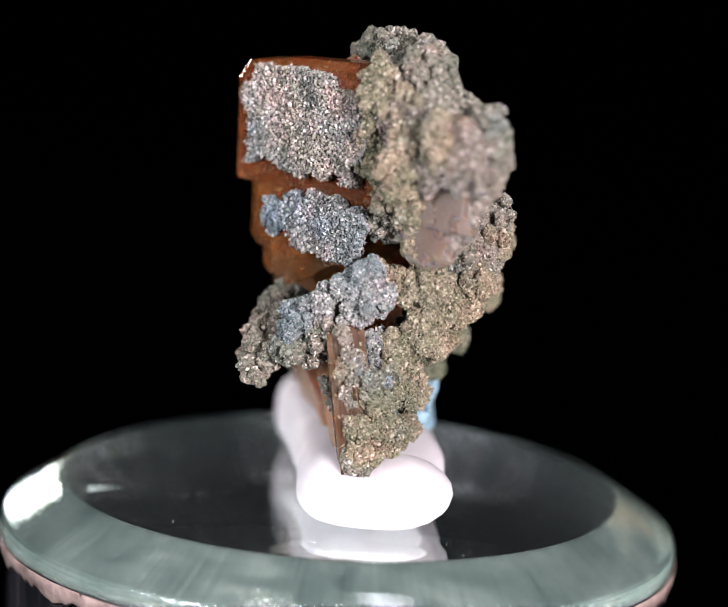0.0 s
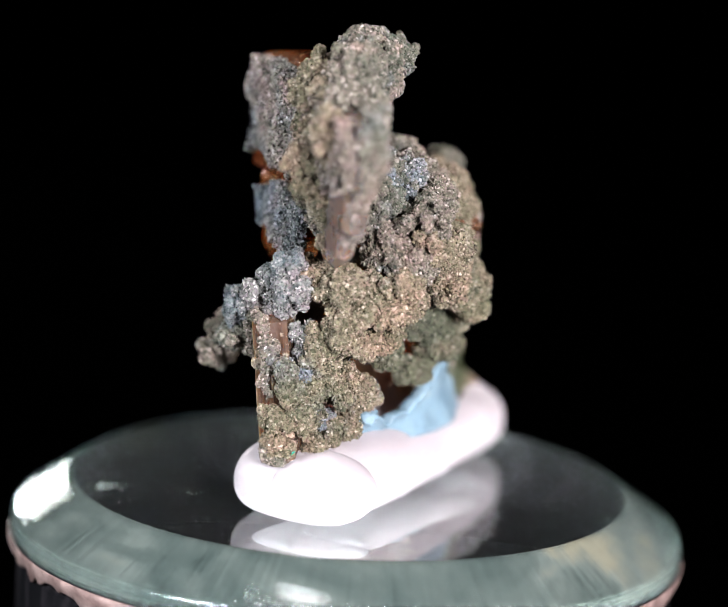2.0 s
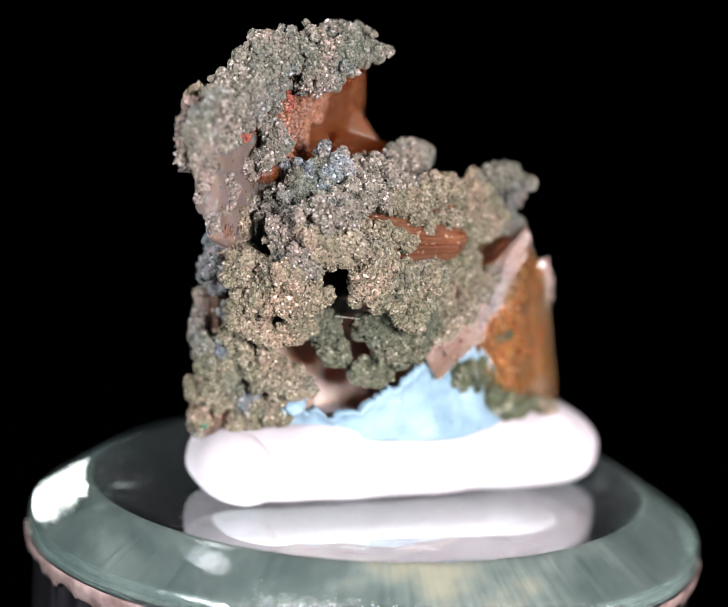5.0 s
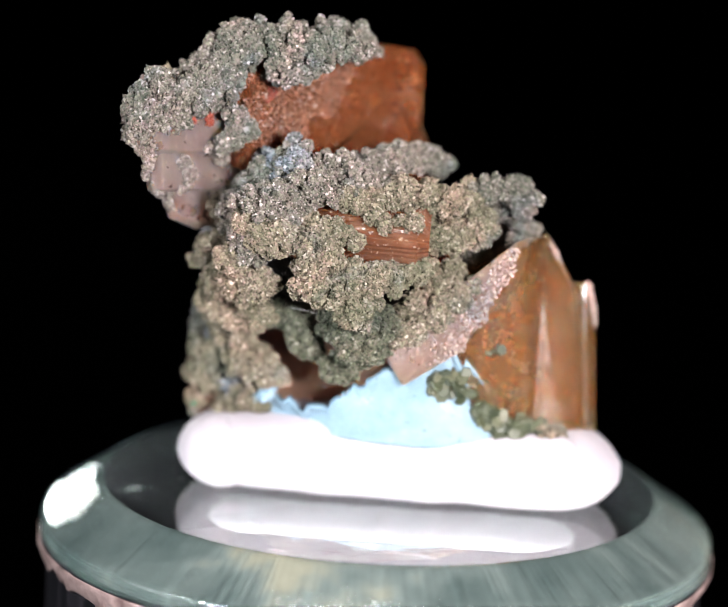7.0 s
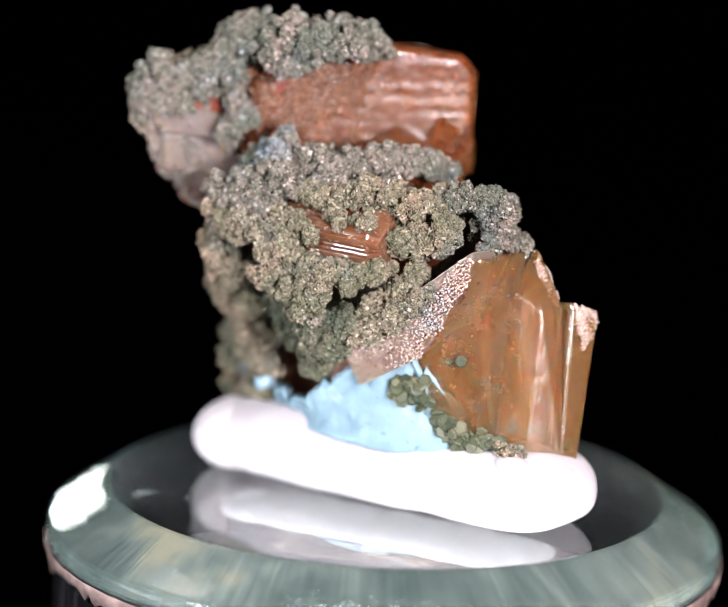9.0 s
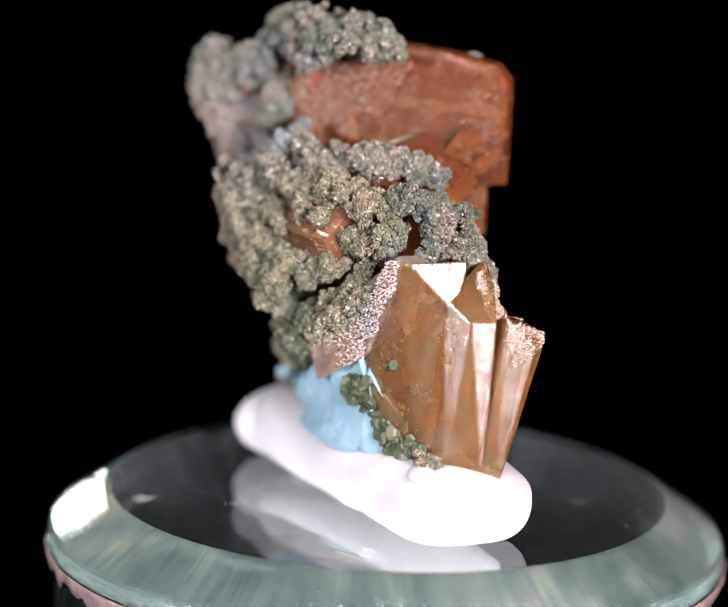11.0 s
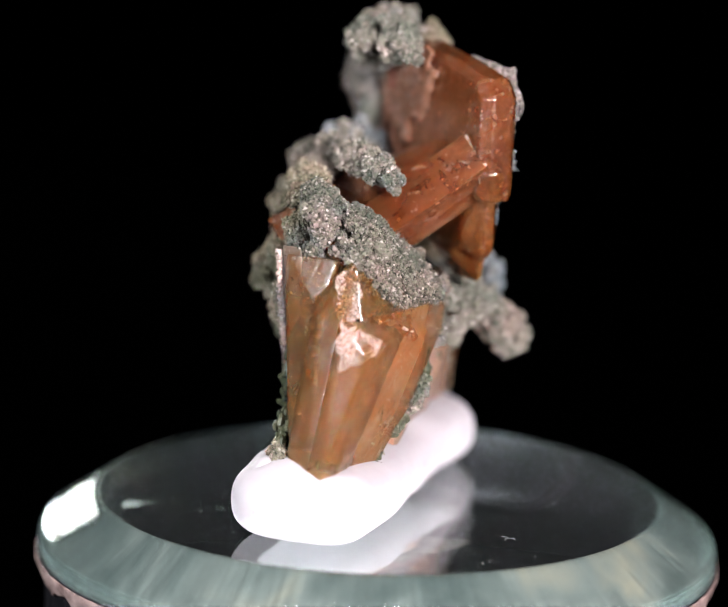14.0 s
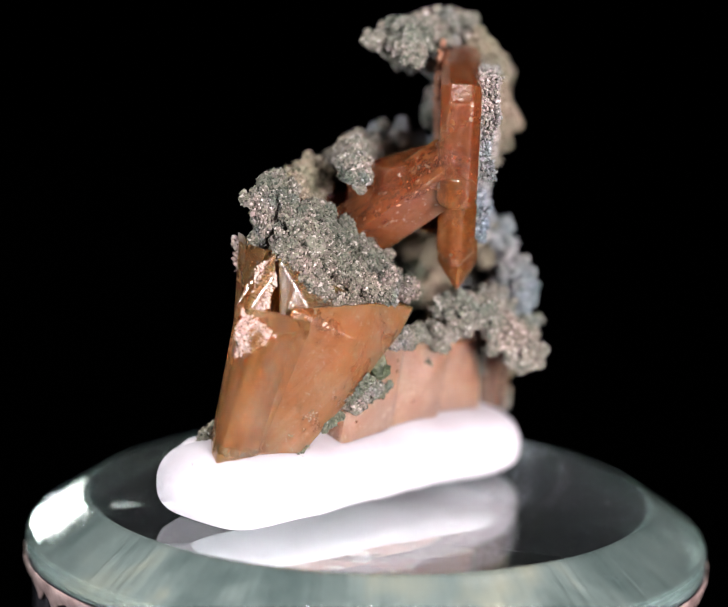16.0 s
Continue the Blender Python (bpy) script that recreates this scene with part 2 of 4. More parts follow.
def fib(n):
    i = np.arange(n) + 0.5
    ph, th = np.arccos(1 - 2 * i / n), math.pi * (1 + 5 ** 0.5) * i
    return np.stack([np.cos(th) * np.sin(ph), np.sin(th) * np.sin(ph), np.cos(ph)], 1)


def crust(name, lines, mat, parent, label="", grain=0.1, spacing=0.155, globes=0.0, globe_size=0.36):
    """A lumpy mass along lines of spheres, all covered with tiny crystals; globes: the share of round rosettes."""
    b = beads(lines)
    k = 16
    way = rng.normal(size=(len(b) * k, 3))
    way /= np.linalg.norm(way, axis=1)[:, None]
    big = np.repeat(b, k, 0)
    knob = np.concatenate([big[:, :3] + way * big[:, 3:] * 0.94, np.minimum(big[:, 3:] * 0.5, rng.uniform(0.2, 0.44, (len(big), 1)))], 1)
    # pits and hollows between the knobs
    pit = np.array([noise.noise(Vector(p) * 0.62) for p in b[:, :3]])
    b[:, 3] *= np.where(pit > 0.16, 0.5, 0.72)
    pit = np.array([noise.noise(Vector(p) * 0.62) + 0.5 * noise.noise(Vector(p) * 1.7) for p in knob[:, :3]])
    b = np.concatenate([b, knob[pit < 0.2]])
    pts = []
    for c in b:
        n = max(8, int(4 * math.pi * c[3] ** 2 / spacing ** 2))
        pts.append(c[:3] + fib(n) * c[3] * rng.uniform(0.92, 1.06, (n, 1)))
    pts = np.concatenate(pts)
    keep = np.ones(len(pts), bool)
    for c in b:
        keep &= ((pts - c[:3]) ** 2).sum(1) > (c[3] * 0.9) ** 2
    pts = pts[keep]
    ball, size = b[:, :3], b[:, 3] * 0.87
    if globes:
        pick = pts[rng.random(len(pts)) < globes * 0.42]
        rad = globe_size * rng.uniform(0.6, 1.35, len(pick))
        dots = fib(int(4 * math.pi * globe_size ** 2 / spacing ** 2))
        pts = np.concatenate([pts, (pick[:, None] + dots[None] * rad[:, None, None]).reshape(-1, 3)])
        ball, size = np.concatenate([ball, pick]), np.concatenate([size, rad * 0.86])
    # thin out crowded places
    key = np.floor(pts / (spacing * 0.8)).astype(int)
    _, first = np.unique(key, axis=0, return_index=True)
    pts = pts[first]
    sizes = grain * rng.uniform(0.5, 1.3, len(pts)) * np.where(rng.random(len(pts)) < 0.05, 1.5, 1)
    bv, bf = scatter(ICO2, ball, size, 0.1)
    gv, gf = scatter(OCTA, pts, sizes, 0.45)
    ob = mesh_object(name, np.concatenate([gv, bv]) * MM, np.concatenate([gf, bf + len(gv)]).tolist(), mat[0], parent, label, kind="stuff")
    ob.data.materials.append(mat[1])
    ob.data.polygons.foreach_set("material_index", [0] * len(gf) + [1] * len(bf))
    return ob


def rosettes(name, lines, face, parent):
    """Overlapping six-sided flakes, thin and dark, that lie roughly flat against the crystal behind them."""
    b = beads(lines, 0.75)
    b = np.concatenate([b] + [b + rng.normal(size=b.shape) * (0.12, 0.4, 0.4, 0) for _ in range(2)])
    turn = np.array(Vector(face).to_track_quat("Z", "Y").to_matrix())
    ring = np.array([(math.cos(a), math.sin(a)) for a in np.arange(6) * math.pi / 3])
    flake = np.concatenate([np.c_[ring * 0.8, np.full(6, 0.3)], np.c_[ring, np.zeros(6)], np.c_[ring * 0.8, np.full(6, -0.3)]])
    sides = [(i + k, (i + 1) % 6 + k, (i + 1) % 6 + k + 6, i + k + 6) for k in (0, 6) for i in range(6)]
    verts, faces = [], []
    for c in b:
        lean = Euler(rng.normal(size=3) * (0.35, 0.35, 1.5)).to_matrix()
        size = rng.uniform(0.34, 0.6)
        v = (flake * size) @ (turn @ np.array(lean)).T + c[:3]
        n0 = len(verts)
        verts += list(v * MM)
        faces += [tuple(n0 + i for i in f) for f in sides] + [tuple(n0 + i for i in range(6)), tuple(n0 + i for i in range(17, 11, -1))]
    return mesh_object(name, verts, faces, FLAKE, parent, "dark olive-green six-sided mica-like flakes", kind="stuff")


def face_crust(name, corners, mat, parent, label="", thick=0.6, grain=0.1, spacing=0.135, ragged=0.6, out=None):
    """A druse that covers a flat patch (corners in order), with a ragged border."""
    p = [Vector(c) for c in corners]
    mid = sum(p, Vector()) / len(p)
    nrm = Vector()
    for a, b in zip(p, p[1:] + p[:1]):
        nrm += (a - mid).cross(b - mid)
    nrm.normalize()
    if out and nrm.dot(Vector(out)) < 0:
        nrm.negate()
    u = (p[1] - p[0]).normalized()
    w = nrm.cross(u)
    poly = np.array([((q - mid).dot(u), (q - mid).dot(w)) for q in p])
    lo, hi = poly.min(0), poly.max(0)
    g = np.stack(np.meshgrid(np.arange(lo[0], hi[0], spacing), np.arange(lo[1], hi[1], spacing)), -1).reshape(-1, 2)
    g = g + rng.normal(size=g.shape) * spacing * 0.3
    warp = np.array([[noise.noise((a * 0.7, b * 0.7, 3.1)), noise.noise((a * 0.7, b * 0.7, 9.7))] for a, b in g]) * ragged * 2
    h = g + warp
    inside = np.zeros(len(g), bool)
    j = len(poly) - 1
    for i in range(len(poly)):
        a, c = poly[i], poly[j]
        cross = ((a[1] > h[:, 1]) != (c[1] > h[:, 1]))
        x = (c[0] - a[0]) * (h[:, 1] - a[1]) / (c[1] - a[1] + 1e-9) + a[0]
        inside ^= cross & (h[:, 0] < x)
        j = i
    g = g[inside]
    lift = np.array([noise.noise((a * 0.45, b * 0.45, 1.3)) for a, b in g])
    U, Wv, N, M = (np.array(x[:]) for x in (u, w, nrm, mid))
    out_v, out_f, n0 = [], [], 0
    for layer in (0.1, 0.4, 0.7, 1.0):
        pts = M + g[:, :1] * U + g[:, 1:] * Wv + (thick * layer * (1 + 0.6 * lift) + rng.normal(size=len(g)) * 0.09)[:, None] * N
        v, f = scatter(OCTA, pts, grain * rng.uniform(0.6, 1.45, len(g)), 0.45)
        out_v.append(v), out_f.append(f + n0)
        n0 += len(v)
    return mesh_object(name, np.concatenate(out_v) * MM, np.concatenate(out_f).tolist(), mat[0], parent, label, kind="stuff")


def prism(name, p0, p1, side, wide, thick, mat, parent, label="", end0=(0.0, 1, 1), end1=(0.0, 1, 1), hexa=0.5, groove=0.07, slots=5, segs=7, lean1=0.0, lean0=0.0):
    """A striated crystal from p0 to p1. side: the way of its width. end: (length, share of width, share of thickness) of each tip; lean: the tip's
    shift along the width. hexa: how much of each edge is cut off."""
    p0, p1 = Vector(p0), Vector(p1)
    ax = (p1 - p0).normalized()
    sd = Vector(side)
    sd = (sd - ax * sd.dot(ax)).normalized()
    nm = ax.cross(sd)
    a, b = wide / 2, thick / 2
    k = 1 - hexa
    ring = [(-a, 0), (-a * k, -b), (a * k, -b), (a, 0), (a * k, b), (-a * k, b)]
    prof = []
    for (x0, y0), (x1, y1) in zip(ring, ring[1:] + ring[:1]):
        d = math.hypot(x1 - x0, y1 - y0)
        m = max(1, min(slots, int(d / 0.35)))
        for i in range(m):
            s = i / m
            dep = groove * random.random() * (1 if i else 0.2)
            nx, ny = (y1 - y0) / d, -(x1 - x0) / d
            prof.append((x0 + (x1 - x0) * s - nx * dep, y0 + (y1 - y0) * s - ny * dep))
            if i:
                prof.append((x0 + (x1 - x0) * (s + 0.3 / m) - nx * dep * 0.6, y0 + (y1 - y0) * (s + 0.3 / m) - ny * dep * 0.6))
    length = (p1 - p0).length
    stations = [(0.0, end0[1], end0[2], lean0)]
    if end0[0] > 0:
        stations += [(end0[0] * 0.93, 0.97, 0.96, lean0 * 0.05), (end0[0] * 1.07, 1, 1, 0)]
    for i in range(1, segs):
        s = end0[0] * 1.1 + (length - (end0[0] + end1[0]) * 1.1) * i / segs
        stations.append((s, 1, 1, 0))
    if end1[0] > 0:
        stations += [(length - end1[0] * 1.07, 1, 1, 0), (length - end1[0] * 0.93, 0.97, 0.96, lean1 * 0.05)]
    stations.append((length, end1[1], end1[2], lean1))
    verts, faces, n = [], [], len(prof)
    for s, fw, ft, sh in stations:
        jw = 1 + random.uniform(-0.012, 0.012)
        for x, y in prof:
            verts.append((p0 + ax * s + sd * (x * fw * jw + sh) + nm * (y * ft * jw)) * MM)
    for i in range(len(stations) - 1):
        for j in range(n):
            q = (j + 1) % n
            faces.append((i * n + j, i * n + q, (i + 1) * n + q, (i + 1) * n + j))
    faces.append(tuple(range(n))[::-1])
    faces.append(tuple((len(stations) - 1) * n + j for j in range(n)))
    me = bpy.data.meshes.new(name)
    me.from_pydata([tuple(v) for v in verts], [], faces)
    me.materials.append(mat)
    bm = bmesh.new()
    bm.from_mesh(me)
    bmesh.ops.recalc_face_normals(bm, faces=bm.faces)
    bm.to_mesh(me)
    bm.free()
    ob = new(name, me)
    ob.parent = parent
    return tagged(ob, label)


def gem(name, pts, mat, parent, label="", bevel=0.16):
    """A crystal as the hull of its corners, with slightly worn edges."""
    bm = bmesh.new()
    vs = [bm.verts.new(Vector(p) * MM) for p in pts]
    res = bmesh.ops.convex_hull(bm, input=vs)
    loose = [v for v in bm.verts if not v.link_faces]
    bmesh.ops.delete(bm, geom=loose, context="VERTS")
    bmesh.ops.dissolve_limit(bm, angle_limit=radians(4), verts=bm.verts, edges=bm.edges)
    bmesh.ops.bevel(bm, geom=list(bm.edges), offset=bevel * MM, segments=2, profile=0.6, affect="EDGES", clamp_overlap=True)
    bmesh.ops.recalc_face_normals(bm, faces=bm.faces)
    me = bpy.data.meshes.new(name)
    bm.to_mesh(me)
    bm.free()
    me.materials.append(mat)
    ob = new(name, me)
    ob.parent = parent
    return tagged(ob, label)


def coat(name, low, high, parent, label, thick=1.1, nu=90, nv=34):
    """A smooth skin between a lower and an upper line, with an uneven upper border and a back of its own."""
    low, high = np.array(low, float), np.array(high, float)
    s = np.linspace(0, len(low) - 1, nu)
    lo, hi = (np.stack([np.interp(s, np.arange(len(x)), x[:, i]) for i in range(3)], 1) for x in (low, high))
    for _ in range(3):
        lo[1:-1], hi[1:-1] = (lo[:-2] + 2 * lo[1:-1] + lo[2:]) / 4, (hi[:-2] + 2 * hi[1:-1] + hi[2:]) / 4
    front, back = [], []
    for i in range(nu):
        rag = 1 + 0.30 * noise.noise((i * 0.21, 0.0, 4.0)) + 0.14 * noise.noise((i * 0.7, 3.0, 1.0))
        for j in range(nv):
            v = j / (nv - 1)
            p = lo[i] + (hi[i] - lo[i]) * v * rag
            hollow = -0.9 * math.sin(math.pi * min(1, v)) + 0.22 * noise.noise((p[1] * 0.6, p[2] * 0.6, 2.0)) + 0.08 * noise.noise((p[1] * 2.2, p[2] * 2.2, 7.0))
            edge = min(v, 1 - v, i / (nu - 1), 1 - i / (nu - 1)) * 9
            round_off = -0.5 * max(0, 1 - edge) ** 2
            front.append((p[0] + hollow + round_off, p[1], p[2]))
            back.append((p[0] + hollow - thick, p[1], p[2]))
    n = len(front)
    faces = []
    for i in range(nu - 1):
        for j in range(nv - 1):
            a, b, c, d = i * nv + j, (i + 1) * nv + j, (i + 1) * nv + j + 1, i * nv + j + 1
            faces += [(a, b, c, d), (n + d, n + c, n + b, n + a)]
        for a, b in ((i * nv, (i + 1) * nv), ((i + 1) * nv + nv - 1, i * nv + nv - 1)):
            faces.append((a, n + a, n + b, b))
    for j in range(nv - 1):
        for a, b in ((j + 1, j), ((nu - 1) * nv + j, (nu - 1) * nv + j + 1)):
            faces.append((a, n + a, n + b, b))
    return mesh_object(name, np.array(front + back) * MM, faces, BLUE, parent, label, True)


def lathe(name, profile, mat, parent=None, label="", segs=128, wobble=None, smooth=True, ring=False):
    """A turned body from (radius, height) pairs in millimetres, closed at both ends, or a ring whose outline closes on itself."""
    verts, faces, k = [], [], len(profile)
    for i in range(segs):
        a = 2 * math.pi * i / segs
        for j, (r, z) in enumerate(profile):
            dr, dz = wobble(i, j, a) if wobble else (0, 0)
            verts.append(((r + dr) * math.cos(a) * MM, (r + dr) * math.sin(a) * MM, (z + dz) * MM))
    for i in range(segs):
        n = (i + 1) % segs
        for j in range(k if ring else k - 1):
            q = (j + 1) % k
            faces.append((i * k + j, n * k + j, n * k + q, i * k + q))
    if not ring:
        faces.append(tuple(i * k for i in range(segs))[::-1])
        faces.append(tuple(i * k + k - 1 for i in range(segs)))
    ob = mesh_object(name, verts, faces, mat, parent, label, smooth)
    bm = bmesh.new()
    bm.from_mesh(ob.data)
    bmesh.ops.recalc_face_normals(bm, faces=bm.faces)
    bm.to_mesh(ob.data)
    bm.free()
    return ob


# ---- the dark surroundings ----
def slab(name, x0, y0, z0, x1, y1, z1, mat):
    bm = bmesh.new()
    bmesh.ops.create_cube(bm, size=1.0, matrix=Matrix.LocRotScale(((x0 + x1) / 2, (y0 + y1) / 2, (z0 + z1) / 2), None, (x1 - x0, y1 - y0, z1 - z0)))
    me = bpy.data.meshes.new(name)
    bm.to_mesh(me)
    bm.free()
    me.materials.append(mat)
    return tagged(new(name, me), kind="structure")


FLOOR_Z = -0.062
slab("floor", -0.8, -0.8, FLOOR_Z - 0.02, 0.8, 0.8, FLOOR_Z, VELVET)
slab("wall_north", -0.8, 0.8, FLOOR_Z, 0.8, 0.82, 0.8, VELVET)
slab("wall_south", -0.8, -0.82, FLOOR_Z, 0.8, -0.8, 0.8, VELVET)
slab("wall_east", 0.8, -0.8, FLOOR_Z, 0.82, 0.8, 0.8, VELVET)
slab("wall_west", -0.82, -0.8, FLOOR_Z, -0.8, 0.8, 0.8, VELVET)
slab("ceiling", -0.82, -0.82, 0.8, 0.82, 0.82, 0.82, VELVET)

# ---- the turntable's load: pedestal, glass disc, putty, specimen ----
DISC = (-1.65, 0.88)
DISC_TILT = Matrix.Rotation(-0.0065, 4, "X") @ Matrix.Rotation(0.0105, 4, "Y")


def settle(ob):
    """Moves a body turned about its own axis to the disc's eccentric place, and gives it the disc's slight tilt."""
    ob.data.transform(Matrix.Translation((DISC[0] * MM, DISC[1] * MM, 0)) @ DISC_TILT)
    return ob


def glass_disc():
    prof = [(24.2, -4.6), (24.8, -4.4), (25.0, -3.9), (25.0, -3.1), (24.86, -2.74), (24.6, -2.53), (21.2, -0.27), (20.9, -0.09), (20.5, 0.0)]
    ob = lathe("glass_disc", prof, GLASS, segs=192)
    ob.data.materials.append(GROUND_GLASS)
    k = len(prof) - 1
    ob.data.polygons.foreach_set("use_smooth", [len(p.vertices) == 4 for p in ob.data.polygons])
    ob.data.polygons.foreach_set("material_index", [1 if len(p.vertices) == 4 and i % k in (2, 3, 4, 5, 6, 7) else 0 for i, p in enumerate(ob.data.polygons)])
    root = tagged(settle(ob), "clear pale green glass disc on a black pedestal", "glass disc")
    ob.visible_shadow = False
    # dust and lint on the polished top
    n = 170
    r, a = 20.0 * np.sqrt(rng.random(n)), rng.uniform(0, 2 * math.pi, n)
    pts = np.stack([r * np.cos(a), r * np.sin(a), np.full(n, 0.02)], 1)
    v, f = scatter(ICO1, pts, 0.03 * rng.uniform(0.4, 1.6, n) * np.where(rng.random(n) < 0.06, 2.2, 1), 0.6)
    dust = mesh_object("dust", v * MM, f.tolist(), DUST, root, "pale dust specks", kind="stuff")
    settle(dust)
    hair = bpy.data.curves.new("lint_hair", "CURVE")
    hair.dimensions, hair.bevel_depth, hair.bevel_resolution = "3D", 0.035 * MM, 1
    line = hair.splines.new("NURBS")
    line.points.add(7)
    for k, p in enumerate(line.points):
        p.co = ((-14.9 + 0.16 * k + 0.25 * math.sin(k * 1.9)) * MM, (7.2 + 0.3 * math.cos(k * 1.5)) * MM, 0.06 * MM, 1)
    line.use_endpoint_u = True
    hair.materials.append(DUST)
    lint = new("lint_hair", hair)
    lint.parent = root
    tagged(lint, "pale curled lint hair")
    return root


def pedestal():
    root = tagged(new("pedestal"), "black polished cylinder pedestal with a ragged pinkish glue rim", "pedestal")
    root.location = (0, 0, FLOOR_Z)
    lift = Matrix.Translation((0, 0, -FLOOR_Z))

    body = lathe("column", [(23.0, -62.5), (24.2, -62.2), (24.4, -61), (24.4, -6.2), (24.2, -5.8), (23.6, -5.65)], STONE, root, "black glossy column", 96)
    settle(body).data.transform(lift)

    def ragged(i, j, a):
        e = 0.0
        if j in (0, 1):
            e = -0.9 * abs(noise.noise((math.cos(a) * 6, math.sin(a) * 6, 2.0))) - 1.1 * max(0, noise.noise((math.cos(a) * 22, math.sin(a) * 22, 5.0)))
        return 0.12 * noise.noise((math.cos(a) * 18, math.sin(a) * 18, j * 1.7)), e
    rim = lathe("glue_rim", [(24.5, -5.5), (24.75, -5.3), (25.1, -4.9), (25.15, -4.4), (25.1, -4.3), (25.0, -4.75), (24.5, -5.4)], GLUE, root, "ragged pinkish glue", 384, ragged, ring=True)
    settle(rim).data.transform(lift)
    # added black ring: keeps the lit glue from showing grey through the glass
    mask_ring = lathe("gasket", [(24.3, -4.66), (24.88, -4.46), (25.03, -4.2), (25.07, -4.22), (24.97, -4.72), (24.5, -4.9)], STONE, root, "added black ring that hides the glue from the glass", 128, ring=True)
    settle(mask_ring).data.transform(lift)
    pad = lathe("mirror_pad", [(0.5, -5.6), (24.3, -5.6), (24.42, -5.3), (24.38, -4.7), (0.5, -4.66)], MIRROR, root, "dark mirror pad", 96)
    settle(pad).data.transform(lift)
    return root


def putty_roll():
    """A roll of putty pressed onto the glass, with blunt rounded ends."""
    path = [(-0.5, -13.4, 4.2, 2.3), (-0.4, -11.6, 4.5, 2.6), (0.2, -8.5, 5.1, 2.85), (0.5, -5.0, 5.4, 3.05), (0.1, -1.0, 5.3, 3.1), (-0.4, 3.5, 5.3, 3.0), (-1.1, 8.0, 5.5, 3.0),
            (-1.5, 12.0, 5.5, 2.95), (-1.5, 15.7, 5.2, 2.85), (-1.6, 18.8, 4.8, 2.6)]
    bm = bmesh.new()
    P = np.array(path)
    rings, n, m = [], 40, 60
    s = np.linspace(0, len(P) - 1, m)
    c = np.stack([np.interp(s, np.arange(len(P)), P[:, i]) for i in range(4)], 1)
    for _ in range(4):
        c[1:-1] = (c[:-2] + 2 * c[1:-1] + c[2:]) / 4
    for i in range(m):
        d = c[min(i + 1, m - 1), :2] - c[max(i - 1, 0), :2]
        d /= np.linalg.norm(d)
        side = np.array([d[1], -d[0]])
        end = min(i, m - 1 - i) / 9.0
        sh = math.sqrt(max(0.06, 1 - (1 - min(1, end)) ** 2))
        ring = []
        for k in range(n):
            a = 2 * math.pi * k / n
            co, si = math.cos(a), math.sin(a)
            # flattened oval that bulges over its foot
            px, pz = math.copysign(abs(co) ** (0.85 if si > 0 else 0.5), co) * c[i, 2] * sh, math.copysign(abs(si) ** 0.8, si) * c[i, 3] * sh
            b = 1 + 0.05 * noise.noise((c[i, 0] * 0.3 + px * 0.25, c[i, 1] * 0.3, pz * 0.4))
            z = max(0.0, c[i, 3] + pz * b)
            foot = 0.96 + 0.04 * min(1, z / 1.6)
            ring.append(bm.verts.new((Vector((c[i, 0] + side[0] * px * b * foot, c[i, 1] + side[1] * px * b * foot, z)) * MM)))
        rings.append(ring)
    for r0, r1 in zip(rings, rings[1:]):
        for k in range(n):
            bm.faces.new((r0[k], r0[(k + 1) % n], r1[(k + 1) % n], r1[k]))
    bm.faces.new(rings[0][::-1]), bm.faces.new(rings[-1])
    bmesh.ops.recalc_face_normals(bm, faces=bm.faces)
    me = bpy.data.meshes.new("putty_roll")
    bm.to_mesh(me)
    bm.free()
    me.materials.append(PUTTY)
    me.polygons.foreach_set("use_smooth", [True] * len(me.polygons))
    me.transform(DISC_TILT)
    ob = new("putty_roll", me)
    ob.location = (0, 0, 0)
    v, f = ICO3
    v = np.array([(x, y, z) for x, y, z in v]) * (1 + 0.04 * np.sin(v[:, [1]] * 3 + 1))
    lobe = v * np.array((2.0, 3.0, 2.7)) + np.array((1.2, 14.2, 2.8))
    lobe[:, 2] = np.maximum(lobe[:, 2], 0.01)
    mesh_object("putty_fold", lobe * MM, f.tolist(), PUTTY, ob, "", True)
    lobe = v * np.array((4.7, 3.5, 2.75)) + np.array((1.6, -10.3, 2.6))
    lobe[:, 2] = np.maximum(lobe[:, 2], 0.01)
    mesh_object("putty_fold", lobe * MM, f.tolist(), PUTTY, ob, "", True)
    return tagged(ob, "soft white putty roll pressed onto the glass disc", "putty")


def swing(me):
    """Turns the honey crystals' side of the specimen a few degrees against the druse side, smoothly round the axis."""
    co = np.empty(len(me.vertices) * 3)
    me.vertices.foreach_get("co", co)
    co = co.reshape(-1, 3)
    way = np.degrees(np.arctan2(co[:, 1], co[:, 0])) % 360
    a = np.radians(np.interp(way, (0, 38, 82, 119, 180, 235, 280, 325, 360), (0.3, 1.1, 3.0, 4.4, 3.6, 0.0, 0.0, -0.6, 0.3)))
    c, n = np.cos(a), np.sin(a)
    co[:, 0], co[:, 1] = co[:, 0] * c - co[:, 1] * n, co[:, 0] * n + co[:, 1] * c
    me.vertices.foreach_set("co", co.ravel())
    me.update()


